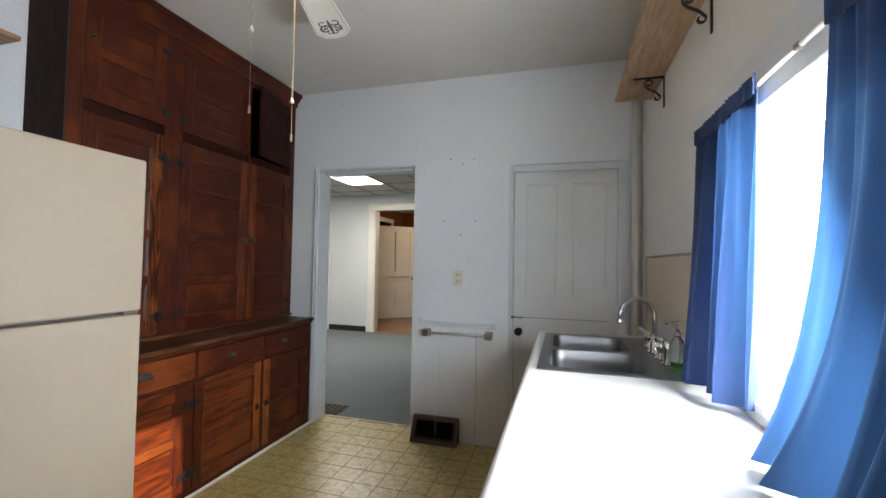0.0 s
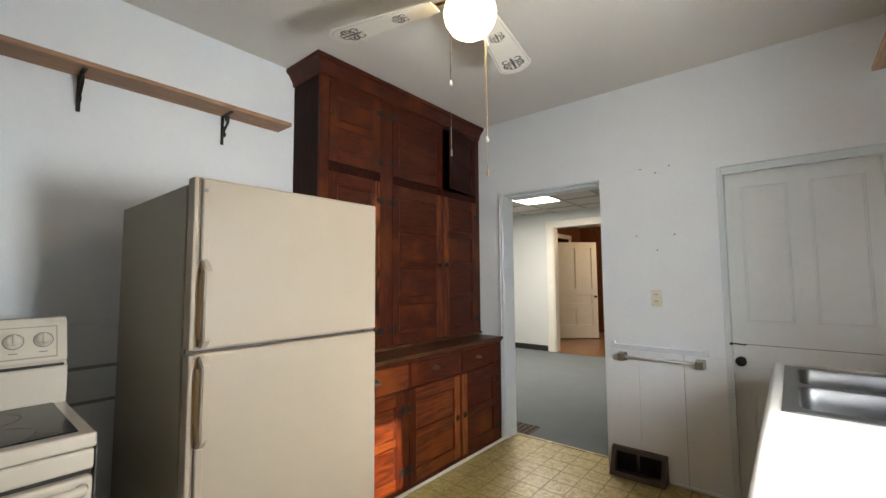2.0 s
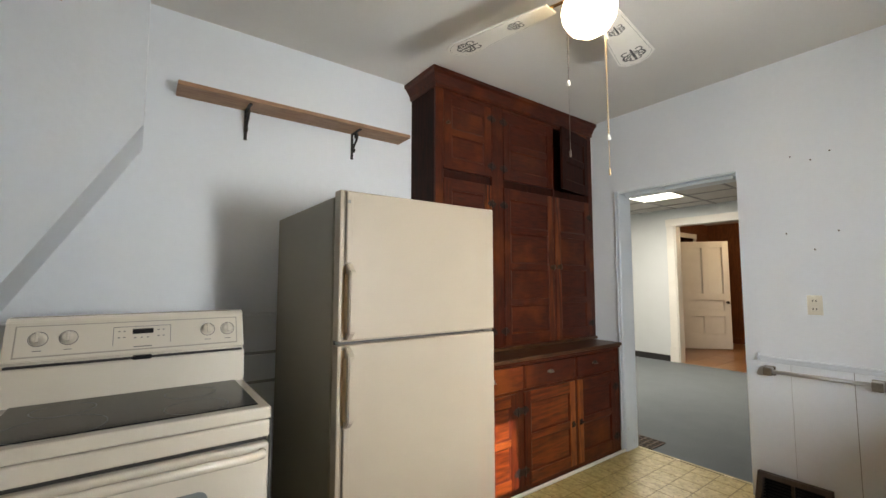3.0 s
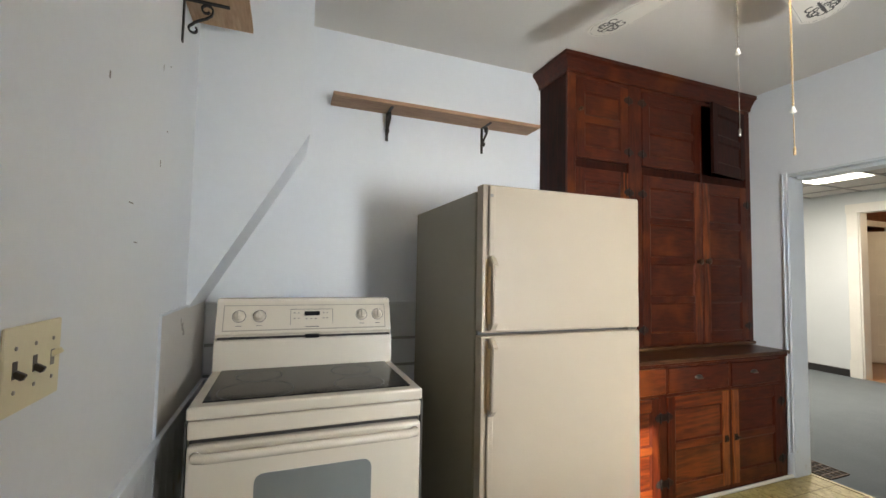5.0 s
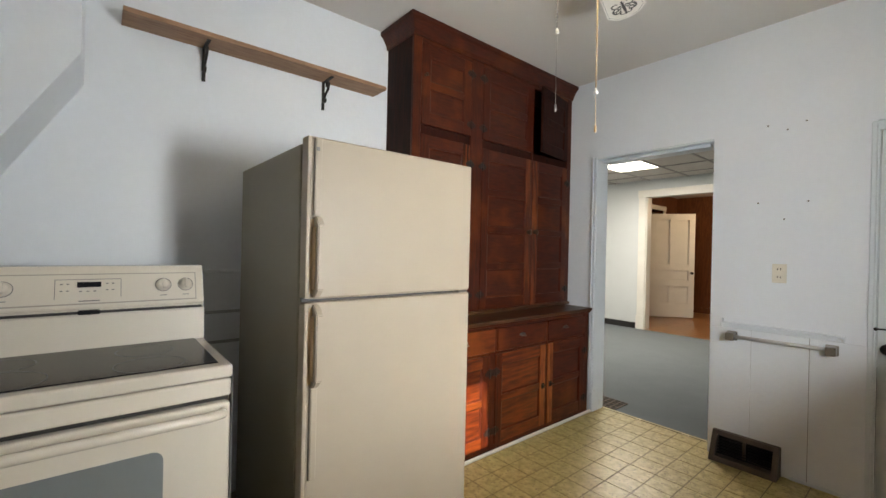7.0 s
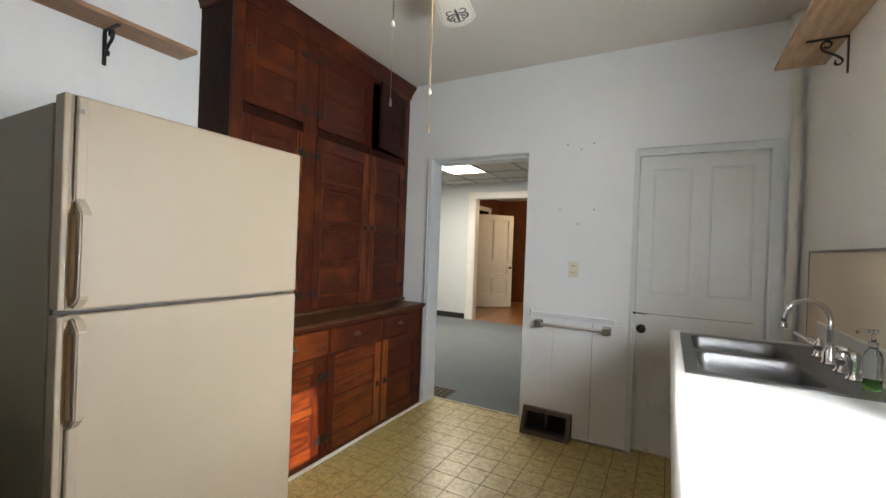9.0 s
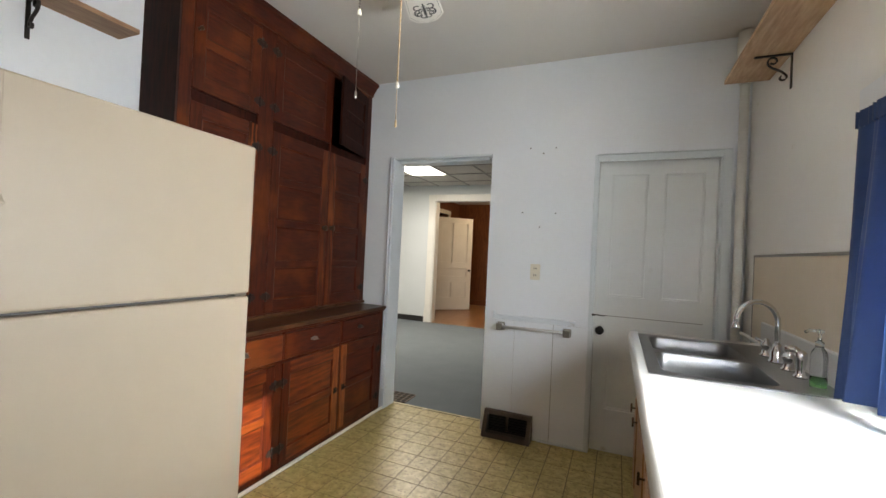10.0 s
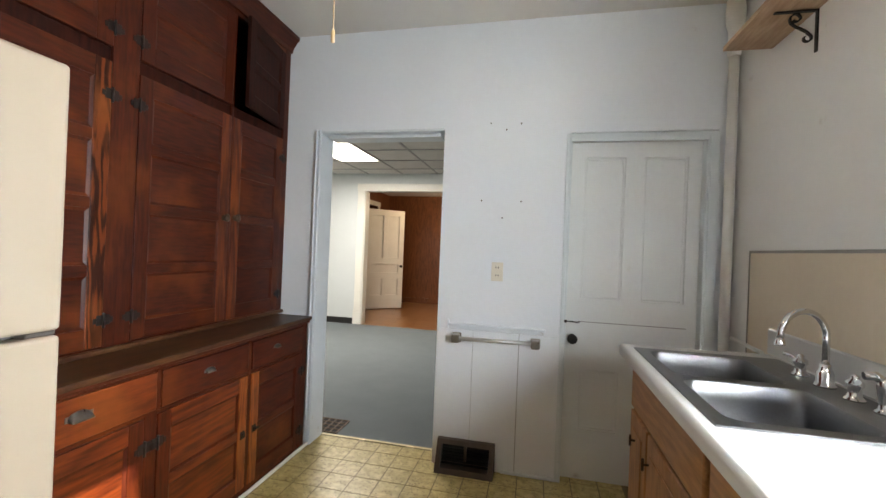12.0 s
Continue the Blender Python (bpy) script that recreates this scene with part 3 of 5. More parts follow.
setting("wall_3", boxes((R2X0 - 0.15, R2X0, Y2, R2Y, 0, 2.9), (R2X1, R2X1 + 0.15, Y2, R2Y, 0, 2.9), (R2X0 - 0.15, XW - TH, Y2 - 0.15, Y2, 0, 2.9), (XE + 0.16, R2X1 + 0.15, Y2 - 0.15, Y2, 0, 2.9)), CREAMWALL, "cream painted wall", "wall")
bm = boxes((HX0 - 0.125, HX0, R2Y - 0.025, R2Y, 0, HZ + 0.11), (HX0 - 0.135, HX0 + 0.006, R2Y - 0.035, R2Y, 0, 0.24), (HX0 - 0.135, HX1 + 0.13, R2Y - 0.03, R2Y, HZ, HZ + 0.125), (HX1, HX1 + 0.125, R2Y - 0.025, R2Y, 0, HZ), (HX0, HX0 + 0.02, R2Y - 0.01, R2Y + 0.16, 0, HZ), (HX1 - 0.02, HX1, R2Y - 0.01, R2Y + 0.16, 0, HZ), bevel=0.004)
setting("door_frame_3", bm, WHITE, "wide white painted door casing", "door frame")
bm = boxes((-4.36, -4.15, R2Y - 0.025, R2Y, 0, 2.24), (-4.6, -4.36, R2Y - 0.03, R2Y, 2.12, 2.25), (-4.37, -4.14, R2Y - 0.035, R2Y, 0, 0.24), bevel=0.004)
setting("door_frame_4", bm, WHITE, "wide white painted door casing", "door frame")
setting("door_4", boxes((-4.6, -4.36, R2Y - 0.012, R2Y, 0, 2.12)), surface("brown_door", (0.10, 0.06, 0.035), None, 0.4), "edge of a brown closed door", "door")
setting("baseboard_3", boxes((-4.17, HX0 - 0.135, R2Y - 0.02, R2Y, 0, 0.10), bevel=0.003), BLACKBASE, "dark brown baseboard", "baseboard")
# Black sheet on the carpet paints the darkness under the grille.
setting("floor_register", boxes((-1.93, -1.665, 3.27, 3.49, 0.0, 0.004)), VOID, "near-black sheet for the shade inside a floor register", "vent")
bm = bmesh.new()
for k in range(6):
    box(bm, -1.93 + k * 0.051, -1.92 + k * 0.051, 3.27, 3.49, 0.004, 0.008)
for k in range(5):
    box(bm, -1.93, -1.665, 3.27 + k * 0.053, 3.278 + k * 0.053, 0.0045, 0.009)
tagged(part("floor_register", bm, DARKMETAL), "bronze floor register in the carpet", "vent")

H3 = 2.62
setting("floor_3", boxes((-3.95, 0.4, R2Y, 10.4, -0.1, -0.002)), GROUT, "joints of the hall floor", "floor")
setting("wall_4", boxes((-4.10, -3.95, R2Y + 0.15, 8.68, 0, H3), (-4.10, -3.95, 9.62, 10.4, 0, H3), (-4.10, -3.95, 8.68, 9.62, 2.28, H3)), PANELW, "brown wood-panelled wall", "wall")
setting("wall_5", boxes((-4.10, 0.4, 10.4, 10.55, 0, H3), (0.4, 0.55, R2Y + 0.15, 10.55, 0, H3)), PANELW, "brown wood-panelled wall", "wall")
setting("wall_6", boxes((-4.8, -4.65, 8.4, 9.9, 0, H3), (-4.65, -4.1, 8.4, 8.55, 0, H3), (-4.65, -4.1, 9.75, 9.9, 0, H3)), PANELW, "brown wall of a closet", "wall")
setting("ceiling_3", boxes((-4.8, 0.55, R2Y + 0.15, 10.55, H3, H3 + 0.1)), CEIL, "white hall ceiling", "ceiling")
setting("baseboard_4", boxes((-3.95, 0.4, 10.38, 10.4, 0, 0.12), bevel=0.003), PANELW, "brown baseboard", "baseboard")

setting("door_frame_5", boxes((-3.95, -3.925, 8.57, 8.68, 0, 2.27), (-3.95, -3.925, 9.62, 9.73, 0, 2.27), (-3.95, -3.92, 8.56, 9.74, 2.27, 2.37), bevel=0.004), WHITE, "white painted closet door casing", "door frame")

# white door standing open in the hall
hall = thing("door_3", (-3.5, 9.0, 0), "open white panelled door with a dark knob in the hall", "door")
leafbm = rail_and_panel_leaf(0.0, 0.88, 0.02, 2.14, 0.0, 0.04, [(0.12, 0.40, 1.10, 2.02), (0.49, 0.77, 1.10, 2.02), (0.12, 0.40, 0.30, 0.66), (0.49, 0.77, 0.30, 0.66), (0.12, 0.77, 0.78, 0.98)], 0.028)
turn = Matrix.Translation((-3.82, 8.70, 0)) @ Matrix.Rotation(radians(43), 4, "Z")
bmesh.ops.transform(leafbm, matrix=turn, verts=leafbm.verts[:])
part("leaf", leafbm, WHITE, hall)
bm = bmesh.new()
turned(bm, [(0.022, 0), (0.01, 0.008), (0.01, 0.03), (0.028, 0.045), (0.02, 0.065)], (0.82, 0.0, 0.93), "y", 14)
for v in bm.verts:
    v.co.y = -v.co.y
bmesh.ops.transform(bm, matrix=turn, verts=bm.verts[:])
part("door_handle", bm, IRON, hall, "black door knob")


# ---- red wood cabinets ----
def leaf(parent, x, y0, y1, z0, z1, rows, stile=0.066, depth=0.02, mats=(None, None), name="door", label="", worn=None, board=None):
    """A framed door facing +x at x: a recessed board with stiles, rails and beading as its pieces."""
    door = part(name, boxes((x - depth, x - 0.010, y0 + stile * 0.5, y1 - stile * 0.5, z0 + 0.01, z1 - 0.01)), board or mats[1], parent, label)
    worn = worn or {}
    kids = [door]
    for side, (a, b) in enumerate(((y0, y0 + stile), (y1 - stile, y1))):
        kids.append(part("stile", boxes((x - depth, x, a, b, z0, z1), bevel=0.0025, seg=2), worn.get(side, mats[0]), door, "bare, worn or sun-coloured orange-brown stile" if side in worn else ""))
    gap = (z1 - z0 - stile * 1.2) / rows
    zs = [z0 + stile * 0.6 + gap * k for k in range(rows + 1)]
    for k, z in enumerate(zs):
        h = stile * 0.6 if k in (0, rows) else stile * 0.34
        kids.append(part("rail", boxes((x - depth, x - 0.0006, y0 + stile, y1 - stile, max(z - h, z0), min(z + h, z1)), bevel=0.002, seg=2), board or mats[1], door))
    for k in range(rows):
        a = zs[k] + (stile * 0.6 if k == 0 else stile * 0.34)
        b = zs[k + 1] - (stile * 0.6 if k == rows - 1 else stile * 0.34)
        w = 0.012
        bead = bmesh.new()
        outer = [(y0 + stile, a), (y1 - stile, a), (y1 - stile, b), (y0 + stile, b)]
        inner = [(y0 + stile + w, a + w), (y1 - stile - w, a + w), (y1 - stile - w, b - w), (y0 + stile + w, b - w)]
        vo = [bead.verts.new((x - 0.004, *p)) for p in outer]
        vi = [bead.verts.new((x - 0.0095, *p)) for p in inner]
        vb = [bead.verts.new((x - 0.0110, *p)) for p in outer]
        for i in range(4):
            j = (i + 1) % 4
            bead.faces.new((vo[i], vo[j], vi[j], vi[i]))
            bead.faces.new((vb[i], vb[j], vo[j], vo[i]))
        kids.append(part("beading", bead, mats[0], door))
    return door, kids


def open_leaf(kids, hinge, angle):
    turn = Matrix.Translation(hinge) @ Matrix.Rotation(radians(angle), 4, "Z") @ Matrix.Translation(-Vector(hinge))
    for ob in kids:
        ob.data.transform(turn)


def round_knob(parent, at, r=0.016, mat=None, name="knob"):
    bm = bmesh.new()
    turned(bm, [(r * 0.75, 0), (r * 0.75, 0.002), (r * 0.35, 0.004), (r * 0.35, 0.013), (r * 0.9, 0.018), (r, 0.024), (r * 0.6, 0.03), (0.001, 0.031)], at, "x", 18)
    return part(name, bm, mat or DARKMETAL, parent)


def cup_pull(parent, at, s=1.0):
    bm = bmesh.new()
    x, y, z = at
    n = 12
    rows = []
    for i in range(6):
        a = radians(90 * i / 5)
        rows.append([bm.verts.new((x + 0.024 * math.sin(a), y + 0.036 * math.cos(math.pi * k / n), z + 0.004 + 0.022 * math.sin(math.pi * k / n) * math.cos(a) * 0.9 - 0.012 * math.sin(a))) for k in range(n + 1)])
    for p, q in zip(rows, rows[1:]):
        for k in range(n):
            bm.faces.new((p[k], p[k + 1], q[k + 1], q[k])).smooth = True
    bmesh.ops.solidify(bm, geom=bm.faces[:], thickness=0.002)
    box(bm, x, x + 0.003, y - 0.044, y - 0.031, z - 0.006, z + 0.014, bevel=0.001)
    box(bm, x, x + 0.003, y + 0.031, y + 0.044, z - 0.006, z + 0.014, bevel=0.001)
    bm.transform(Matrix.Translation(at) @ Matrix.Scale(s, 4) @ Matrix.Translation(-Vector(at)))
    return part("cup_pull", bm, NICKEL, parent)


def latch(parent, at, way=1):
    x, y, z = at
    bm = boxes((x, x + 0.004, y - 0.016, y + 0.016, z - 0.02, z + 0.02), (x + 0.004, x + 0.012, y - 0.01, y + 0.01, z - 0.012, z + 0.012), (x + 0.012, x + 0.018, y - 0.004, y + 0.024 * way, z - 0.005, z + 0.006), bevel=0.0015)
    return part("latch", bm, IRON, parent)


def hinge(parent, at):
    x, y, z = at
    bm = boxes((x, x + 0.003, y - 0.027, y - 0.003, z - 0.019, z + 0.022), (x, x + 0.003, y - 0.040, y - 0.027, z - 0.011, z + 0.011), (x, x + 0.003, y + 0.003, y + 0.027, z - 0.019, z + 0.022), (x, x + 0.003, y + 0.027, y + 0.040, z - 0.011, z + 0.011), bevel=0.001)
    tube(bm, [(x + 0.004, y, z - 0.03), (x + 0.004, y, z + 0.03)], 0.005, 8)
    return part("hinge", bm, IRON, parent)


UX, BX = -2.025, -1.785
ca = thing("wall_cabinet", (-2.17, 2.25, 0.865), "tall dark red stained wood cupboard, one upper door ajar", "cabinet")
part("side_panel", boxes((XW, UX - 0.02, 1.40, 1.418, 0.865, 2.70)), RED_DARK, ca, "very dark wood side")
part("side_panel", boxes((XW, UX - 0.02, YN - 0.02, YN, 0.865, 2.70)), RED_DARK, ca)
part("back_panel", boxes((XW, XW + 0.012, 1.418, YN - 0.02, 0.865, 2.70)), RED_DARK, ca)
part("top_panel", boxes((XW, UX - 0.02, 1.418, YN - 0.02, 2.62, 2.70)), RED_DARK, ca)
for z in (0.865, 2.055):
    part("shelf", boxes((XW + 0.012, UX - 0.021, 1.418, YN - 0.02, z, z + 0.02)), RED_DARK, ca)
COLS = [(1.462, 1.885), (2.005, 2.555), (2.575, 3.035)]
frame_rows = [(1.395, 1.460), (1.887, 2.003), (2.557, 2.573), (3.037, YN)]
for a, b in frame_rows:
    part("stile", boxes((UX - 0.02, UX, a, b, 0.866, 2.64), bevel=0.002), RED_Z, ca)
for a, b in COLS:
    for c, d in ((0.866, 0.888), (2.034, 2.092), (2.605, 2.64)):
        # Middle rail: shade under the upper doors is put into its dark colour.
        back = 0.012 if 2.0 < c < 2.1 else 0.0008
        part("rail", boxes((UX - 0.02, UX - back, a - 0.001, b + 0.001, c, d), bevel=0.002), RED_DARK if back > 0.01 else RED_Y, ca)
for n, (a, b) in enumerate(COLS):
    leaf(ca, UX + 0.002, a, b, 0.890, 2.032, 4, mats=(RED_Z, RED_Y), worn=({1: ZEBRA}, {1: RED_WORN}, {0: RED_WORN})[n])
    # The third upper door is near black all over, unlike the other two.
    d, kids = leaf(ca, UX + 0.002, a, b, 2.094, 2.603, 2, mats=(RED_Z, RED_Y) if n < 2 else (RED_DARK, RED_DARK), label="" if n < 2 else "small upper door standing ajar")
    if n == 2:
        open_leaf(kids, (UX, b, 2.3), 10)
crown = bmesh.new()
prof = [(0.0, 2.63), (0.012, 2.63), (0.016, 2.655), (0.045, 2.70), (0.062, 2.712), (0.062, 2.735), (0.0, 2.735)]
pts = []
for px, pz in prof:
    pts.append(((XW, 1.40 - px, pz), (UX + px, 1.40 - px, pz), (UX + px, YN, pz), (UX, YN, pz)))
vs = [[crown.verts.new(p) for p in row[:3]] for row in pts]
for p, q in zip(vs, vs[1:] + vs[:1]):
    for k in range(2):
        crown.faces.new((p[k], p[k + 1], q[k + 1], q[k]))
crown.faces.new([row[0] for row in vs])
crown.faces.new([row[2] for row in vs][::-1])
part("crown", crown, RED_Y, ca, "projecting crown moulding")
round_knob(ca, (UX + 0.002, 2.522, 1.46), 0.022)
round_knob(ca, (UX + 0.002, 2.605, 1.465), 0.022)
round_knob(ca, (UX + 0.002, 1.485, 2.40), 0.012)
for z in (1.90, 0.995):
    hinge(ca, (UX + 0.002, 1.886, z))
    hinge(ca, (UX + 0.002, 2.004, z))
    hinge(ca, (UX + 0.002, 3.036, z))
for z in (2.52, 2.17):
    hinge(ca, (UX + 0.002, 1.886, z))
    hinge(ca, (UX + 0.002, 2.004, z))

cb = thing("base_cabinet", (-2.05, 2.2, 0), "dark red stained wood base with three drawers and doors", "cabinet")
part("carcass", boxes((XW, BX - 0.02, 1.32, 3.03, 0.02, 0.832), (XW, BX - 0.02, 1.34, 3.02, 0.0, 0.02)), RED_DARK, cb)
for r in ((1.32, 1.375, 0.02, 0.832), (1.872, 1.928, 0.02, 0.648), (2.462, 2.487, 0.02, 0.832), (2.972, 3.03, 0.02, 0.832), (1.922, 1.942, 0.648, 0.832)):
    part("stile", boxes((BX - 0.02, BX, *r), bevel=0.002), RED_Z, cb)
for z0, z1 in ((0.02, 0.045), (0.636, 0.652), (0.806, 0.832)):
    part("rail", boxes((BX - 0.02, BX - 0.0008, 1.375, 2.972, z0, z1), bevel=0.002), RED_Y, cb)
part("worktop", boxes((XW, BX + 0.032, 1.31, 3.035, 0.838, 0.862), bevel=0.006, seg=3), LEDGE, cb, "worn dark wood ledge")
part("moulding", boxes((BX, BX + 0.018, 1.32, 3.03, 0.822, 0.838), bevel=0.004, seg=2), RED_Y, cb)
part("moulding", boxes((UX, UX + 0.02, 1.40, YN, 0.862, 0.884), bevel=0.006, seg=2), LEDGE, cb)
for (a, b), px in (((1.377, 1.920), 1.63), ((1.944, 2.460), 2.19), ((2.489, 2.970), 2.70)):
    dr = part("drawer", boxes((BX - 0.02, BX + 0.004, a, b, 0.654, 0.804), bevel=0.004, seg=2), FLAME_Y if px < 2 else RED_Y, cb)
    cup_pull(dr, (BX + 0.004, px, 0.735), 1.0 if px < 2 else 0.72)
for n, (a, b) in enumerate(((1.377, 1.870), (1.930, 2.460), (2.489, 2.970))):
    # First door's left stile has sunlight in its orange; the others are worn.
    leaf(cb, BX + 0.003, a, b, 0.047, 0.634, 2, stile=0.062, mats=(RED_Z, RED_Y), worn=({0: ORANGE_Z}, {1: ORANGE_Z}, {0: ORANGE_Z})[n], board=(FLAME_Y, FLAME_Y, None)[n])
latch(cb, (BX + 0.003, 2.430, 0.335), -1)
latch(cb, (BX + 0.003, 2.520, 0.335), 1)
for z in (0.52, 0.14):
    hinge(cb, (BX + 0.003, 1.871, z))
    hinge(cb, (BX + 0.003, 1.929, z))
    hinge(cb, (BX + 0.003, 2.971, z))

# ---- refrigerator ----
FX, FY0, FY1 = -1.333, 0.478, 1.252
fr = thing("refrigerator", (-1.75, 0.87, 0), "almond top-freezer refrigerator with long cream handles", "refrigerator")
part("body", boxes((-2.17, FX - 0.062, FY0 - 0.004, FY1, 0.03, 1.678), bevel=0.006, seg=2), FRIDGE_SIDE, fr, "textured almond side, darkened in colour for shade")
part("gasket", boxes((FX - 0.062, FX - 0.05, FY0 + 0.006, FY1 - 0.006, 0.10, 1.67)), GASKET, fr, "grey door seal")
part("kick_plate", boxes((FX - 0.06, FX - 0.045, FY0 + 0.01, FY1 - 0.01, 0.03, 0.09), bevel=0.003), GASKET, fr)
for z0, z1, h0, h1, s0, s1 in ((1.128, 1.697, 1.135, 1.42, 1.42, 1.690), (0.10, 1.117, 0.82, 1.112, 0.50, 0.82)):
    d = part("door", boxes((FX - 0.05, FX, FY0 + 0.008, FY1, z0, z1), bevel=0.010, seg=4), FRIDGE, fr)
    part("edge_strip", boxes((FX - 0.05, FX + 0.004, FY0 - 0.004, FY0 + 0.011, z0 + 0.004, z1 - 0.002), bevel=0.004, seg=2), FRIDGE, d)
    bm = bmesh.new()
    prism(bm, [(FX, h0), (FX + 0.018, h0 + 0.004), (FX + 0.045, h0 + 0.03), (FX + 0.047, h1 - 0.035), (FX + 0.018, h1 - 0.004), (FX, h1), (FX, h1 - 0.022), (FX + 0.014, h1 - 0.03), (FX + 0.030, h1 - 0.05), (FX + 0.030, h0 + 0.042), (FX + 0.014, h0 + 0.024), (FX, h0 + 0.02)], "y", FY0 + 0.022, FY0 + 0.047)
    bmesh.ops.bevel(bm, geom=bm.edges[:], offset=0.004, segments=2, affect="EDGES", clamp_overlap=True)
    part("handle", bm, FRIDGE, d, "bowed almond grip")
    part("finger_plate", boxes((FX - 0.002, FX + 0.003, FY0 + 0.011, FY0 + 0.0235, h0 + 0.012, h1 - 0.012), (FX + 0.003, FX + 0.028, FY0 + 0.0185, FY0 + 0.0205, h0 + 0.03, h1 - 0.04)), HANDLE, d, "tan plastic behind the grip")
    part("groove", boxes((FX, FX + 0.009, FY0 + 0.0195, FY0 + 0.0222, s0, s1)), GROOVE, d, "dark side of the strip")
    part("strip", boxes((FX, FX + 0.011, FY0 + 0.0225, FY0 + 0.0465, s0, s1), bevel=0.004, seg=2), FRIDGE, d)
part("hinge_cap", boxes((FX - 0.05, FX - 0.01, FY1 - 0.06, FY1 - 0.005, 1.1175, 1.1275), bevel=0.002), NICKEL, fr, "metal centre hinge")
part("badge", boxes((FX + 0.011, FX + 0.0125, FY0 + 0.023, FY0 + 0.036, 1.645, 1.658), bevel=0.0005), GREYINK, fr, "small plain grey badge")

# ---- stove ----
SY0, SY1, SX = -0.488, 0.270, -1.396
st = thing("stove", (-1.7, -0.12, 0), "almond electric range with a black glass cooktop", "stove")
# Same shade-darkened almond as the refrigerator's side.
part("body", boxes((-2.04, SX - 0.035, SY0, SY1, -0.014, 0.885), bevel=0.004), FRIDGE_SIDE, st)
bm = boxes((-1.885, SX, SY0, SY1, 0.872, 0.912), bevel=0.008, seg=3)
part("cooktop_rim", bm, STOVE, st, "raised almond cooktop rim")
ct = part("cooktop", boxes((-1.872, SX - 0.042, SY0 + 0.036, SY1 - 0.036, 0.9125, 0.9165), bevel=0.0015), BLACKGLASS, st, "black ceramic glass cooktop")
for cx, cy, r in ((-1.53, -0.30, 0.125), (-1.74, -0.30, 0.085), (-1.74, 0.06, 0.085), (-1.53, 0.06, 0.095)):
    bm = bmesh.new()
    n = 40
    for k in range(n):
        a0, a1 = 2 * math.pi * k / n, 2 * math.pi * (k + 1) / n
        quad = [(cx + rr * math.cos(a), cy + rr * math.sin(a), 0.9169) for rr, a in ((r, a0), (r, a1), (r - 0.003, a1), (r - 0.003, a0))]
        bm.faces.new([bm.verts.new(q) for q in quad])
    part("burner_ring", bm, RINGPRINT, ct)
bm = bmesh.new()
prism(bm, [(-1.885, 0.912), (-1.893, 1.035), (-1.915, 1.040), (-1.915, 1.052), (-1.905, 1.058), (-1.955, 1.192), (-1.968, 1.206), (-2.06, 1.206), (-2.06, 0.90), (-1.885, 0.90)], "y", SY0, SY1)
bmesh.ops.bevel(bm, geom=[e for e in bm.edges if e.calc_length() > 0.5], offset=0.003, segments=2, affect="EDGES", clamp_overlap=True)
bg = part("backguard", bm, STOVE, st)
tilt = math.atan2(0.05, 0.134)


def on_guard(y0, y1, h0, h1, out):
    """A box on the sloping control face: h up the slope, out from it."""
    bm = boxes((0, out, y0, y1, h0, h1), bevel=min(0.002, out / 3))
    bm.transform(Matrix.Translation((-1.905, 0, 1.058)) @ Matrix.Rotation(-tilt, 4, "Y"))
    return bm


# Sheet slightly larger than the panel paints the shade along its border.
part("panel_edge", on_guard(SY0 + 0.026, SY1 - 0.026, 0.013, 0.129, 0.0012), STOVE_EDGE, bg, "control panel edge with the border's shade in its colour")
part("control_panel", on_guard(SY0 + 0.03, SY1 - 0.03, 0.018, 0.125, 0.002), STOVE, bg, "almond control panel")
# Near-black strip paints the shade in the vent slot.
part("vent_slot", boxes((-1.905, -1.891, SY0 + 0.01, SY1 - 0.01, 1.039, 1.047)), DARKGAP, bg)
part("catch", boxes((-1.91, -1.885, -0.125, -0.065, 1.036, 1.052), bevel=0.002), BLACKGLASS, bg, "black vent catch")
part("display", on_guard(-0.13, -0.062, 0.077, 0.097, 0.004), BLACKGLASS, bg, "dark clock display")
kp = on_guard(-0.19, -0.188, 0.035, 0.108, 0.0035)
for r in ((-0.005, -0.003, 0.035, 0.108), (-0.19, -0.003, 0.106, 0.108)):
    extra = on_guard(*r, 0.0035)
    me = bpy.data.meshes.new("tmp")
    extra.to_mesh(me)
    extra.free()
    kp.from_mesh(me)
    bpy.data.meshes.remove(me)
part("keypad_outline", kp, GREYINK, bg)
for ky, kh in ((-0.172, 0.09), (-0.155, 0.09), (-0.172, 0.065), (-0.155, 0.065), (-0.045, 0.09), (-0.028, 0.09), (-0.045, 0.065), (-0.028, 0.065), (-0.12, 0.062), (-0.10, 0.062), (-0.08, 0.062)):
    part("button_print", on_guard(ky - 0.004, ky + 0.004, kh - 0.002, kh + 0.002, 0.0035), GREYINK, bg)
part("name_bar", on_guard(-0.125, -0.065, 0.024, 0.028, 0.0035), GREYINK, bg)
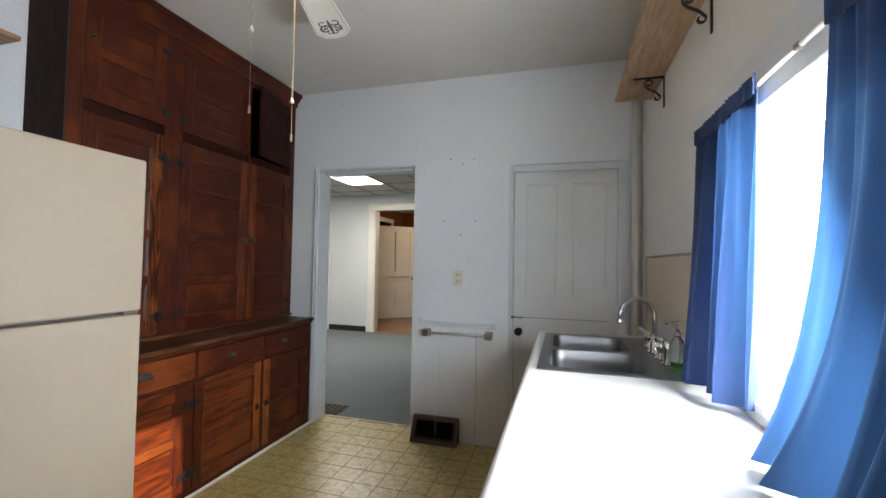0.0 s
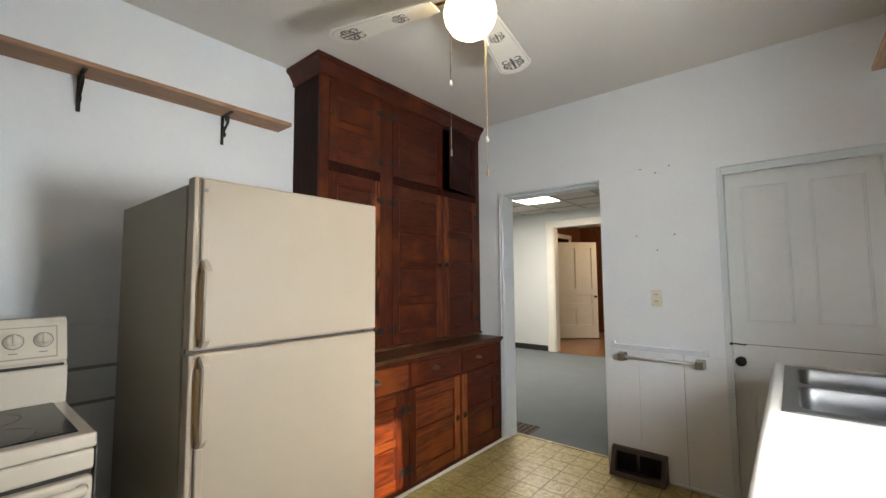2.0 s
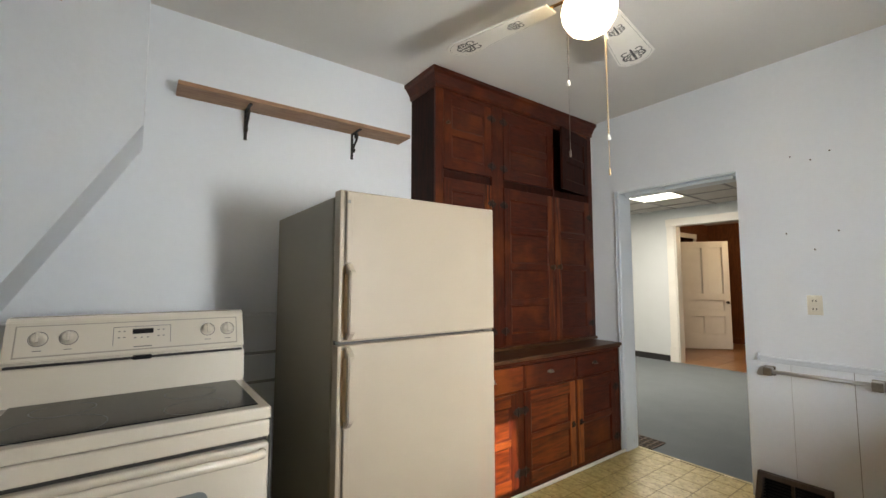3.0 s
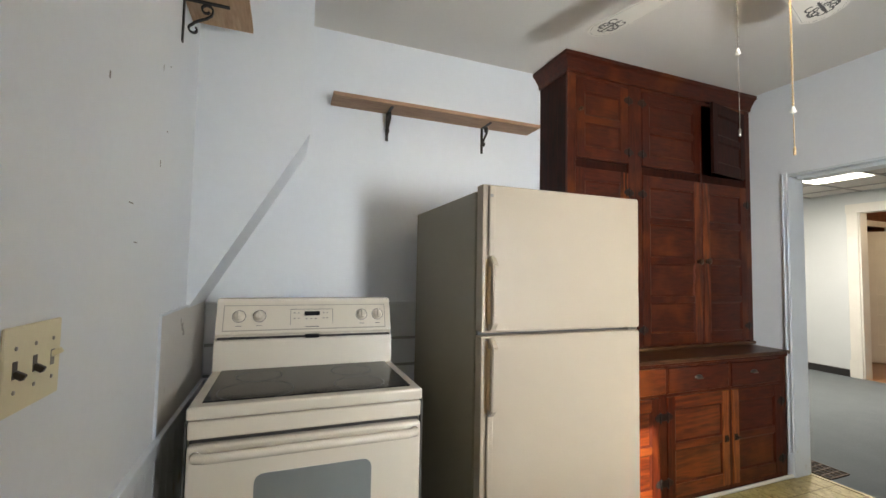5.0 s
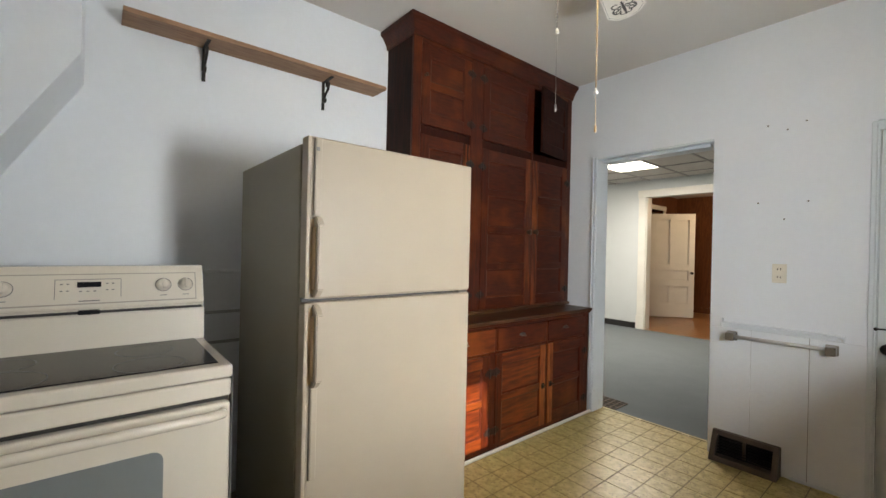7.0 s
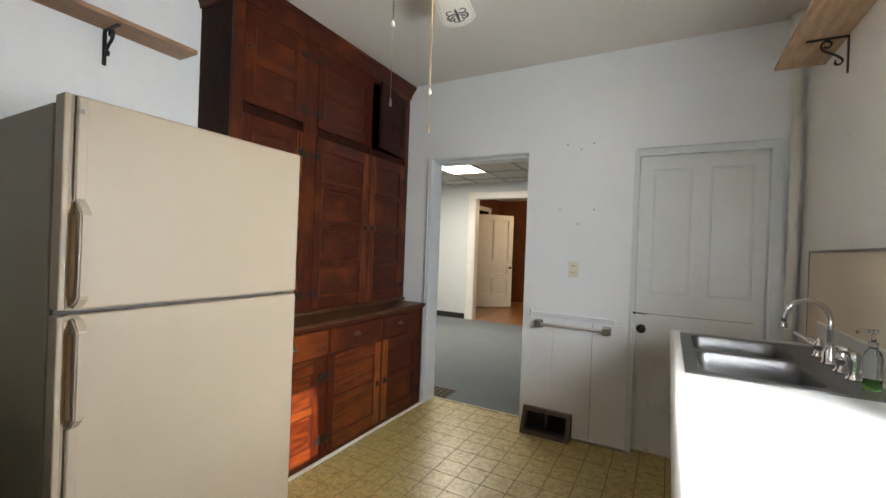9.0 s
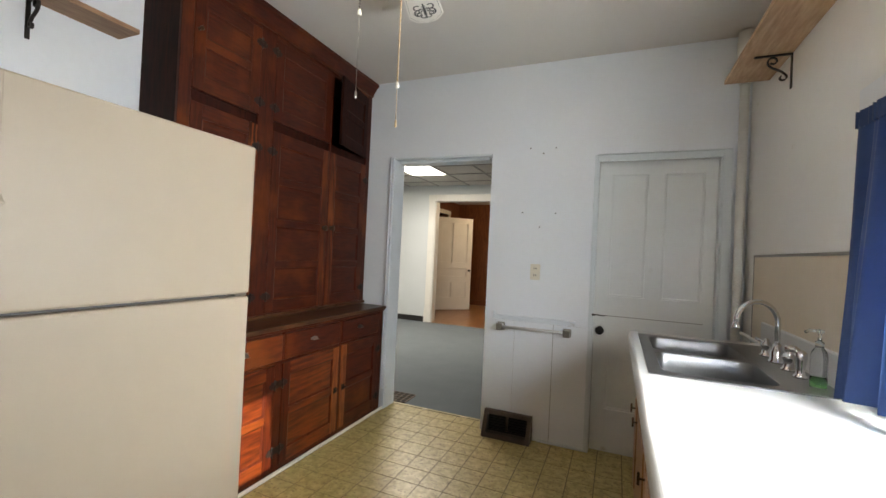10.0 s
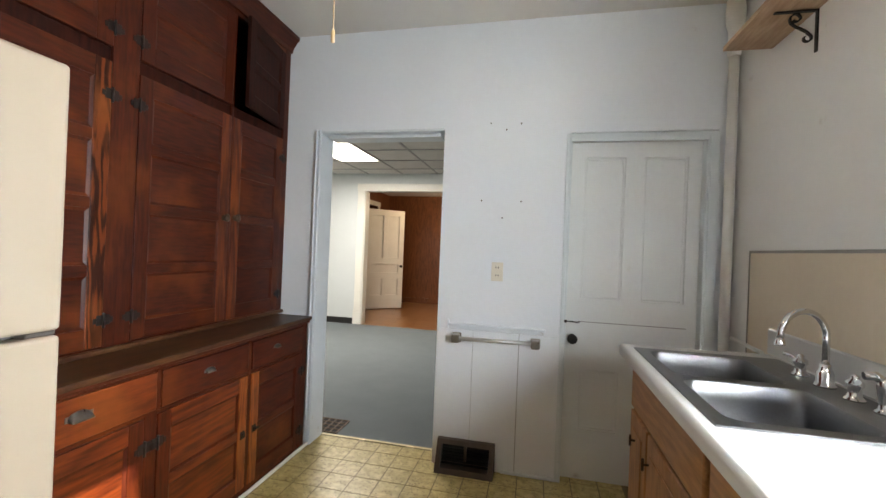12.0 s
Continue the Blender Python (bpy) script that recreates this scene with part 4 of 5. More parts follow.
for ky in (-0.400, -0.318, 0.130, 0.206):
    bm = bmesh.new()
    turned(bm, [(0.024, 0), (0.024, 0.003), (0.0195, 0.005), (0.0185, 0.020), (0.015, 0.024), (0.001, 0.0245)], (0, 0, 0), "x", 24)
    box(bm, 0.018, 0.032, -0.0045, 0.0045, -0.018, 0.018, bevel=0.002)
    bm.transform(Matrix.Translation((-1.905, ky, 1.058)) @ Matrix.Rotation(-tilt, 4, "Y") @ Matrix.Translation((0.002, 0, 0.078)))
    kn = part("dial", bm, STOVE, bg, "round almond burner dial")
    ring = bmesh.new()
    for k in range(28):
        a0, a1 = 2 * math.pi * k / 28, 2 * math.pi * (k + 1) / 28
        ring.faces.new([ring.verts.new((0.0012, rr * math.cos(a), rr * math.sin(a))) for rr, a in ((0.0275, a0), (0.0275, a1), (0.0250, a1), (0.0250, a0))])
    ring.transform(Matrix.Translation((-1.905, ky, 1.058)) @ Matrix.Rotation(-tilt, 4, "Y") @ Matrix.Translation((0.002, 0, 0.078)))
    part("dial_ring", ring, GREYINK, kn)
    part("dial_print", on_guard(ky - 0.012, ky + 0.012, 0.034, 0.037, 0.0035), GREYINK, bg)
# Dark sheet behind the front deepens the shade between panel and door.
part("shadow_gap", boxes((SX - 0.035, SX - 0.026, SY0 + 0.008, SY1 - 0.008, 0.24, 0.872)), DARKGAP, st)
part("front_panel", boxes((SX - 0.035, SX - 0.003, SY0 + 0.004, SY1 - 0.004, 0.812, 0.868), bevel=0.008, seg=3), STOVE, st)
ov = part("oven_door", boxes((SX - 0.035, SX + 0.004, SY0 + 0.006, SY1 - 0.006, 0.255, 0.796), bevel=0.010, seg=3), STOVE, st)
bm = bmesh.new()
w0, w1, z0, z1, r = -0.290, 0.085, 0.40, 0.690, 0.03
prism(bm, arc(w1 - r, z1 - r, r, 0, 90) + arc(w0 + r, z1 - r, r, 90, 180) + arc(w0 + r, z0 + r, r, 180, 270) + arc(w1 - r, z0 + r, r, 270, 360), "x", SX + 0.003, SX + 0.006)
part("window", bm, OVENGLASS, ov, "grey oven window")
bm = bmesh.new()
tube(bm, [(SX + 0.002, SY0 + 0.03, 0.766), (SX + 0.030, SY0 + 0.035, 0.769), (SX + 0.047, SY0 + 0.07, 0.772), (SX + 0.055, -0.12, 0.776), (SX + 0.047, SY1 - 0.07, 0.772), (SX + 0.030, SY1 - 0.035, 0.769), (SX + 0.002, SY1 - 0.03, 0.766)], 0.015, 12)
part("handle", bm, STOVE, ov)
part("storage_drawer", boxes((SX - 0.035, SX + 0.002, SY0 + 0.006, SY1 - 0.006, 0.06, 0.243), bevel=0.008, seg=2), STOVE, st)
for y in (SY0, SY1):
    part("side_trim", boxes((SX - 0.036, SX - 0.006, y - 0.002, y + 0.002, 0.05, 0.868)), GASKET, st)

st.location.z += 0.014

# ---- counter, sink and taps ----
CX, CY0, CY1, CZ = 0.075, 0.55, 2.625, 0.93
SKX0, SKX1, SKY0, SKY1 = 0.105, 0.655, 1.69, 2.545
top = thing("worktop", (0.4, 1.6, 0.89), "white laminate worktop with a rounded edge and a low backsplash", "countertop")
bm = boxes((CX, SKX0 + 0.012, CY0, CY1, 0.892, CZ), (SKX1 - 0.012, XE - 0.001, CY0, CY1, 0.892, CZ), (SKX0 + 0.012, SKX1 - 0.012, CY0, SKY0 + 0.012, 0.892, CZ), (SKX0 + 0.012, SKX1 - 0.012, SKY1 - 0.012, CY1, 0.892, CZ))
bmesh.ops.remove_doubles(bm, verts=bm.verts[:], dist=1e-5)
part("slab", bm, LAMINATE, top)
bm = bmesh.new()
prism(bm, [(CX, 0.884), (CX - 0.018, 0.884)] + [(CX - 0.018 * math.cos(radians(a)), CZ - 0.018 + 0.018 * math.sin(radians(a))) for a in range(0, 91, 15)], "y", CY0, CY1)
part("edge", bm, LAMINATE, top, "rounded white front edge")
part("edge", boxes((CX, XE - 0.002, CY1, CY1 + 0.006, 0.884, CZ - 0.001), bevel=0.002), LAMINATE, top)
part("backsplash", boxes((XE - 0.022, XE - 0.002, 1.56, CY1 + 0.05, CZ, 1.040), (XE - 0.022, XE - 0.002, CY0, 1.556, CZ, 0.962), bevel=0.006, seg=2), LAMINATE, top)
part("caulk_trim", boxes((0.50, XE - 0.02, CY1 + 0.004, CY1 + 0.03, 0.905, 0.93), bevel=0.004), LAMINATE, top)

sink = thing("sink", (0.38, 2.12, 0.93), "double-bowl stainless steel sink set in the worktop", "sink")
RIM = CZ + 0.004
bowls = [(0.145, 0.500, 1.735, 2.095), (0.145, 0.500, 2.140, 2.500)]
bm = bmesh.new()
xs = [SKX0, 0.145, 0.500, SKX1]
ys = [SKY0, 1.735, 2.095, 2.140, 2.500, SKY1]
for i in range(3):
    for j in range(5):
        if i == 1 and j in (1, 3):
            continue
        box(bm, xs[i], xs[i + 1], ys[j], ys[j + 1], CZ + 0.0005, RIM)
bmesh.ops.remove_doubles(bm, verts=bm.verts[:], dist=1e-5)
part("deck", bm, STEEL, sink)
part("rim", boxes((SKX0 - 0.004, SKX0, SKY0 - 0.004, SKY1 + 0.004, CZ, RIM - 0.001), (SKX1, SKX1 + 0.004, SKY0 - 0.004, SKY1 + 0.004, CZ, RIM - 0.001), (SKX0, SKX1, SKY0 - 0.004, SKY0, CZ, RIM - 0.001), (SKX0, SKX1, SKY1, SKY1 + 0.004, CZ, RIM - 0.001)), STEEL, sink)


def bowl_mesh(x0, x1, y0, y1, top, depth):
    """A rounded basin: rings of a rounded rectangle that shrink and sink."""
    bm = bmesh.new()
    rings = []
    steps = [(0.0, 0.0, 0.045)] + [(0.004, 0.006, 0.05), (0.007, depth * 0.35, 0.050), (0.010, depth * 0.80, 0.052), (0.020, depth * 0.94, 0.055), (0.040, depth * 0.99, 0.055), (0.09, depth, 0.05)]
    for inset, down, r in steps:
        a, b, c, d = x0 + inset, x1 - inset, y0 + inset, y1 - inset
        pts = arc(b - r, d - r, r, 0, 90, 6) + arc(a + r, d - r, r, 90, 180, 6) + arc(a + r, c + r, r, 180, 270, 6) + arc(b - r, c + r, r, 270, 360, 6)
        rings.append([bm.verts.new((px, py, top - down)) for px, py in pts])
    for p, q in zip(rings, rings[1:]):
        for k in range(len(p)):
            bm.faces.new((p[k], p[(k + 1) % len(p)], q[(k + 1) % len(q)], q[k])).smooth = True
    bm.faces.new(rings[-1])
    # flat corners between the square cut-out and the rounded mouth
    n = 7
    for c, (cx, cy) in enumerate(((x1, y1), (x0, y1), (x0, y0), (x1, y0))):
        v = bm.verts.new((cx, cy, top))
        for k in range(n - 1):
            bm.faces.new((v, rings[0][c * n + k], rings[0][c * n + k + 1]))
    return bm


for b in bowls:
    bw = part("bowl", bowl_mesh(*b, RIM, 0.17), STEEL, sink)
    bm = bmesh.new()
    turned(bm, [(0.045, 0), (0.045, 0.002), (0.035, 0.003), (0.03, 0.001), (0.001, 0.001)], ((b[0] + b[1]) / 2, (b[2] + b[3]) / 2, RIM - 0.1698), "z", 24)
    part("drain", bm, CHROME, bw)

tap = thing("faucet", (0.60, 2.16, RIM), "chrome gooseneck faucet with two lever handles", "faucet")
bm = bmesh.new()
turned(bm, [(0.030, 0), (0.030, 0.006), (0.024, 0.012), (0.024, 0.045), (0.020, 0.052), (0.016, 0.06), (0.015, 0.075)], (0.60, 2.16, RIM), "z", 24)
part("base", bm, CHROME, tap)
bm = bmesh.new()
pts = [(0.60, 2.16, RIM + 0.06), (0.60, 2.16, RIM + 0.16)]
for k in range(1, 13):
    a = radians(180 * k / 12 * 0.93)
    pts.append((0.60 - 0.077 * (1 - math.cos(a)), 2.16 - 0.022 * (1 - math.cos(a)), RIM + 0.16 + 0.085 * math.sin(a)))
x, y, z = pts[-1]
pts.append((x - 0.003, y - 0.001, z - 0.03))
tube(bm, pts, 0.0105, 14)
part("spout", bm, CHROME, tap)
bm = bmesh.new()
turned(bm, [(0.011, 0.022), (0.013, 0.018), (0.016, 0.004), (0.017, 0.0), (0.013, -0.002)], (x - 0.003, y - 0.001, z - 0.045), "z", 18)
part("aerator", bm, CHROME, tap)
for hy, dy in ((2.29, 0.05), (2.03, -0.05)):
    bm = bmesh.new()
    turned(bm, [(0.026, 0), (0.026, 0.005), (0.018, 0.012), (0.016, 0.035), (0.022, 0.045), (0.022, 0.055), (0.010, 0.065), (0.012, 0.072), (0.001, 0.078)], (0.60, hy, RIM), "z", 20)
    tube(bm, [(0.60, hy, RIM + 0.05), (0.585, hy + dy * 0.5, RIM + 0.062), (0.575, hy + dy, RIM + 0.066)], 0.006, 10, radii=[0.007, 0.006, 0.008])
    part("lever_handle", bm, CHROME, tap)
spray = thing("sprayer", (0.60, 1.92, RIM), "chrome and black side sprayer", "sprayer")
bm = bmesh.new()
turned(bm, [(0.022, 0), (0.022, 0.006), (0.014, 0.012), (0.013, 0.03), (0.016, 0.05), (0.019, 0.075), (0.018, 0.09), (0.010, 0.097)], (0.60, 1.92, RIM), "z", 20)
tube(bm, [(0.60, 1.92, RIM + 0.085), (0.58, 1.925, RIM + 0.100), (0.555, 1.93, RIM + 0.098)], 0.012, 10, radii=[0.012, 0.013, 0.011])
part("head", bm, CHROME, spray)

soap = thing("soap_bottle", (0.60, 1.80, CZ), "clear pump bottle with a little green soap", "soap bottle")
bm = bmesh.new()
turned(bm, [(0.022, 0), (0.023, 0.004), (0.023, 0.10), (0.020, 0.118), (0.011, 0.130), (0.011, 0.137)], (0.61, 1.805, RIM + 0.0005), "z", 24)
part("bottle", bm, CLEAR, soap)
bm = bmesh.new()
turned(bm, [(0.0205, 0.002), (0.021, 0.006), (0.021, 0.034), (0.001, 0.0345)], (0.61, 1.805, RIM + 0.001), "z", 24)
part("soap", bm, SOAP, soap, "green liquid soap")
bm = bmesh.new()
turned(bm, [(0.012, 0.132), (0.012, 0.150), (0.006, 0.152), (0.005, 0.178), (0.011, 0.180), (0.011, 0.190), (0.002, 0.192)], (0.61, 1.805, RIM), "z", 16)
tube(bm, [(0.61, 1.805, RIM + 0.185), (0.58, 1.80, RIM + 0.186), (0.568, 1.80, RIM + 0.178)], 0.005, 8)
part("pump", bm, CLEAR, soap)

kc = thing("sink_cabinet", (0.42, 2.1, 0), "honey oak kitchen base cabinet under the sink", "cabinet")
KX = 0.125
part("carcass", boxes((KX + 0.02, XE - 0.001, CY1 - 0.045, CY1 - 0.025, 0.0, 0.884), (KX + 0.02, XE - 0.001, 1.20, 1.22, 0.0, 0.884), (KX + 0.02, XE - 0.001, 1.22, CY1 - 0.045, 0.10, 0.118), (XE - 0.012, XE - 0.001, 1.22, CY1 - 0.045, 0.118, 0.884)), OAK_Z, kc)
part("toe_kick", boxes((KX + 0.07, KX + 0.085, 1.22, CY1 - 0.045, 0.0, 0.10)), GREYINK, kc)
part("face_frame", boxes((KX, KX + 0.02, 1.20, CY1 - 0.02, 0.84, 0.884), (KX, KX + 0.02, 1.20, CY1 - 0.02, 0.10, 0.14), (KX, KX + 0.02, 1.20, 1.235, 0.14, 0.84), (KX, KX + 0.02, CY1 - 0.06, CY1 - 0.02, 0.14, 0.84), (KX, KX + 0.02, 1.725, 1.77, 0.14, 0.84), bevel=0.002), OAK_Z, kc)
part("false_front", boxes((KX - 0.018, KX, 1.765, CY1 - 0.045, 0.668, 0.862), bevel=0.006, seg=2), OAK_Y, kc)
part("drawer", boxes((KX - 0.018, KX, 1.22, 1.73, 0.668, 0.862), bevel=0.006, seg=2), OAK_Y, kc)


def t_pull(parent, at, upright=True):
    x, y, z = at
    bm = bmesh.new()
    d = Vector((0, 0, 0.022)) if upright else Vector((0, 0.022, 0))
    c = Vector((x - 0.026, y, z))
    tube(bm, [c - d, c + d], 0.005, 10)
    tube(bm, [(x, y, z), c], 0.0045, 8)
    return part("pull", bm, DARKMETAL, parent)


for a, b, hy in ((2.315, CY1 - 0.045, 2.46), (1.765, 2.30, 2.25), (1.22, 1.73, 1.69)):
    d = part("door", boxes((KX - 0.018, KX, a, b, 0.12, 0.652), bevel=0.006, seg=2), OAK_Z, kc)
    part("panel", boxes((KX - 0.024, KX - 0.018, a + 0.055, b - 0.055, 0.18, 0.592), bevel=0.003), OAK_Z, d)
    t_pull(d, (KX - 0.018, hy, 0.555))
t_pull(kc, (KX - 0.018, 1.46, 0.776), False)
kd = thing("drawer_cabinet", (0.42, 0.88, 0), "honey oak kitchen base cabinet with a drawer and a door", "cabinet")
part("carcass", boxes((KX + 0.02, XE - 0.001, 0.58, 1.196, 0.10, 0.884), (KX + 0.08, XE - 0.001, 0.58, 1.196, 0.0, 0.10)), OAK_Z, kd)
part("face_frame", boxes((KX, KX + 0.02, 0.58, 1.196, 0.84, 0.884), (KX, KX + 0.02, 0.58, 1.196, 0.10, 0.14), (KX, KX + 0.02, 0.58, 0.61, 0.14, 0.84), (KX, KX + 0.02, 1.16, 1.196, 0.14, 0.84), bevel=0.002), OAK_Z, kd)
part("drawer", boxes((KX - 0.018, KX, 0.60, 1.18, 0.70, 0.852), bevel=0.006, seg=2), OAK_Y, kd)
part("door", boxes((KX - 0.018, KX, 0.60, 1.18, 0.12, 0.685), bevel=0.006, seg=2), OAK_Z, kd)
t_pull(kd, (KX - 0.018, 0.89, 0.776), False)
t_pull(kd, (KX - 0.018, 1.14, 0.60))

setting("splash_panel", boxes((XE - 0.006, XE - 0.001, WY1 + 0.12, 2.885, 0.60, 1.376), bevel=0.001), PANELP, "cream backsplash board", "backsplash")
setting("splash_trim", boxes((XE - 0.010, XE - 0.001, WY1 + 0.12, 2.890, 1.376, 1.388), (XE - 0.009, XE - 0.001, 2.885, 2.893, 0.60, 1.376), bevel=0.001), surface("grey_metal_edging", (0.34, 0.33, 0.30), None, 0.4, 0.6), "thin grey metal edging", "trim")

# ---- pipe in the corner ----
pipe = thing("drain_pipe", (0.650, 3.037, 0), "painted vertical pipe with a fat coupling under the ceiling", "pipe")
bm = bmesh.new()
tube(bm, [(0.650, 3.037, 0.0), (0.650, 3.037, 2.48)], 0.0245, 18)
part("pipe", bm, PIPEP, pipe)
bm = bmesh.new()
turned(bm, [(0.030, 2.42), (0.034, 2.44), (0.034, 2.47), (0.030, 2.49), (0.032, 2.55), (0.045, 2.60), (0.047, 2.68), (0.043, 2.69), (0.043, 2.7395)], (0.650, 3.037, 0), "z", 20)
part("coupling", bm, PIPEP, pipe)
bm = bmesh.new()
tube(bm, [(0.672, 3.00, 0.930), (0.672, 2.85, 0.928), (0.672, 2.70, 0.925)], 0.010, 12)
tagged(part("waste_pipe", bm, PIPEP), "short white pipe running behind the worktop", "pipe")


# ---- shelves and brackets ----
def scroll_bracket(name, wall_at, out, reach=0.15, drop=0.17, group="shelf brackets", label="black iron scrolled shelf bracket screwed to the wall"):
    """wall_at: top corner at the wall; out: unit direction away from the wall."""
    o, w = Vector(out), Vector(wall_at)
    side = Vector((0, 0, 1)).cross(o)
    holder = thing(name, wall_at, label, "bracket", group)

    def bar(points, half=0.008, thick=0.0025):
        bm = bmesh.new()
        rows = []
        P = [w + o * a + Vector((0, 0, b)) for a, b in points]
        for i, p in enumerate(P):
            d = (P[min(i + 1, len(P) - 1)] - P[max(i - 1, 0)]).normalized()
            nrm = d.cross(side).normalized()
            rows.append([bm.verts.new(p + side * s * half + nrm * t * thick) for s, t in ((-1, -1), (1, -1), (1, 1), (-1, 1))])
        for p, q in zip(rows, rows[1:]):
            for k in range(4):
                bm.faces.new((p[k], p[(k + 1) % 4], q[(k + 1) % 4], q[k]))
        bm.faces.new(rows[0][::-1])
        bm.faces.new(rows[-1])
        return bm
    part("back_strap", bar([(0.003, 0), (0.003, -drop)]), IRON, holder)
    part("shelf_strap", bar([(0.003, -0.003), (reach, -0.003)]), IRON, holder)
    k = reach / 0.15
    curl = [(0.075 + 0.021 * math.cos(radians(a)) * (1 - a / 700), -0.031 + 0.021 * math.sin(radians(a)) * (1 - a / 700)) for a in range(-20, 331, 25)]
    s_line = [curl[0], (0.091, -0.050), (0.076, -0.064), (0.056, -0.075), (0.038, -0.087)]
    low = [(0.036 + 0.018 * math.cos(radians(a)) * (1 - (a - 110) / 620), -0.114 + 0.018 * math.sin(radians(a)) * (1 - (a - 110) / 620)) for a in range(110, 431, 25)]
    d = drop / 0.17
    part("scroll", bar([(a * k, b * d) for a, b in curl], 0.006, 0.0028), IRON, holder)
    part("scroll", bar([(a * k, b * d) for a, b in s_line + low], 0.006, 0.0028), IRON, holder)
    return holder


def shelf(name, x0, x1, y0, y1, z, label, mat=PINE):
    bm = boxes((x0, x1, y0, y1, z, z + 0.022), bevel=0.0025, seg=2)
    return tagged(part(name, bm, mat), label, "shelf")


PINE_X = wood("pine_board_cross", (0.36, 0.22, 0.12), (0.56, 0.38, 0.24), "x", 0.6, coat=0.0, streak=0.35, orange=(0.5, 0.3, 0.16))
shelf("wall_shelf", XW, -2.168, -0.010, 1.293, 2.296, "raw wood wall shelf above the refrigerator", wood("brown_shelf_board", (0.22, 0.115, 0.06), (0.38, 0.22, 0.125), "y", 0.55, coat=0.0, streak=0.3, orange=(0.34, 0.17, 0.08)))
for y in (0.32, 0.95):
    scroll_bracket("shelf_bracket", (XW, y, 2.296), (1, 0, 0), 0.13, 0.165)
shelf("wall_shelf", 0.492, XE, 1.15, 2.768, 2.330, "pale pine shelf on scrolled brackets over the sink")
for y in (2.448, 1.715):
    scroll_bracket("shelf_bracket", (XE, y, 2.330), (-1, 0, 0), 0.15, 0.165)
shelf("wall_shelf", -1.775, -0.55, YS, YS + 0.22, 2.332, "brown wood wall shelf beside the stair soffit", PINE_X)
for x in (-1.615, -0.8):
    scroll_bracket("shelf_bracket", (x, YS, 2.332), (0, 1, 0), 0.15, 0.165)

# ---- south and west wall dressing ----
setting("chair_rail", boxes((XW, XE, YS, YS + 0.022, 0.765, 0.80), (XW, XE, YS, YS + 0.012, 0.735, 0.765), bevel=0.004, seg=2), TRIM, "painted wooden chair rail", "rail")
bm = bmesh.new()
for k in range(34):
    a = XW + 0.004 + k * 0.09
    box(bm, a, min(a + 0.087, XE), YS, YS + 0.008, 0.0, 0.735, bevel=0.002)
tagged(part("beadboard", bm, TRIM), "", "", kind="stuff")
setting("splash_panel_2", boxes((XW, -1.525, YS, YS + 0.006, 0.80, 1.192), bevel=0.001), SPLASHP, "pale hardboard splash panel with a metal edge", "backsplash")
setting("splash_trim_2", boxes((XW, -1.521, YS, YS + 0.009, 1.192, 1.200), (-1.525, -1.519, YS, YS + 0.009, 0.80, 1.192), bevel=0.001), TRIM, "thin metal edging of the splash panel", "trim")
wains = setting("wainscot_2", boxes((XW, XW + 0.006, YS + 0.012, 1.395, 0.0, 1.176)), JOINT, "grey-white boarded lower wall", "wall boards")
for z0, z1 in ((0.0, 0.80), (0.816, 0.955), (0.971, 1.165)):
    part("board", boxes((XW + 0.006, XW + 0.012, YS + 0.012, 1.392, z0, z1), bevel=0.002), WALL, wains)
part("cap", boxes((XW + 0.006, XW + 0.022, YS + 0.012, 1.392, 1.165, 1.180), bevel=0.003), WALL, wains)

sw = thing("light_switch", (-0.73, YS, 1.18), "ivory three-toggle light switch plate with brown toggles", "light switch")
part("plate", boxes((-0.865, -0.701, YS, YS + 0.006, 1.132, 1.263), bevel=0.003, seg=2), IVORY, sw)
for x, mat, dz in ((-0.837, IVORY, 0.004), (-0.783, BROWNP, -0.004), (-0.729, BROWNP, -0.004)):
    part("slot", boxes((x - 0.006, x + 0.006, YS + 0.006, YS + 0.0068, 1.185, 1.211)), BROWNP if mat is BROWNP else GREYINK, sw)
    bm = boxes((x - 0.0045, x + 0.0045, 0, 0.016, -0.005, 0.005), bevel=0.0015)
    bm.transform(Matrix.Translation((0, YS + 0.005, 1.198 + dz)) @ Matrix.Rotation(radians(30 if dz > 0 else -30), 4, "X"))
    part("toggle", bm, mat, sw)
    for sz in (1.165, 1.230):
        bm = bmesh.new()
        turned(bm, [(0.0035, 0), (0.003, 0.0015), (0.001, 0.002)], (x, YS + 0.006, sz), "y", 10)
        for v in bm.verts:
            v.co.y = YS + 0.006 + abs(v.co.y - YS - 0.006)
        part("screw", bm, NICKEL, sw)
for x, z, w, h in ((-1.42, 1.98, 0.004, 0.02), (-1.50, 2.02, 0.012, 0.004), (-1.02, 1.78, 0.006, 0.016), (-1.50, 1.80, 0.014, 0.003), (-1.44, 1.68, 0.004, 0.022), (-1.20, 1.52, 0.03, 0.003), (-1.25, 1.42, 0.022, 0.003)):
    tagged(part("scuff_mark", boxes((x - w / 2, x + w / 2, YS - 0.001, YS + 0.0008, z - h / 2, z + h / 2)), surface("scuff_grey", (0.28, 0.27, 0.26), None, 0.7, bump=0) if "scuff_grey" not in bpy.data.materials else bpy.data.materials["scuff_grey"]), "small grey scrape in the wall paint", "scuff mark", "scrapes in the wall paint")

# ---- ceiling fan ----
HX, HY = -0.800, 1.282
fan = thing("ceiling_fan", (HX, HY, ZC), "white ceiling fan with four printed blades and a lit round globe", "ceiling fan")
bm = bmesh.new()
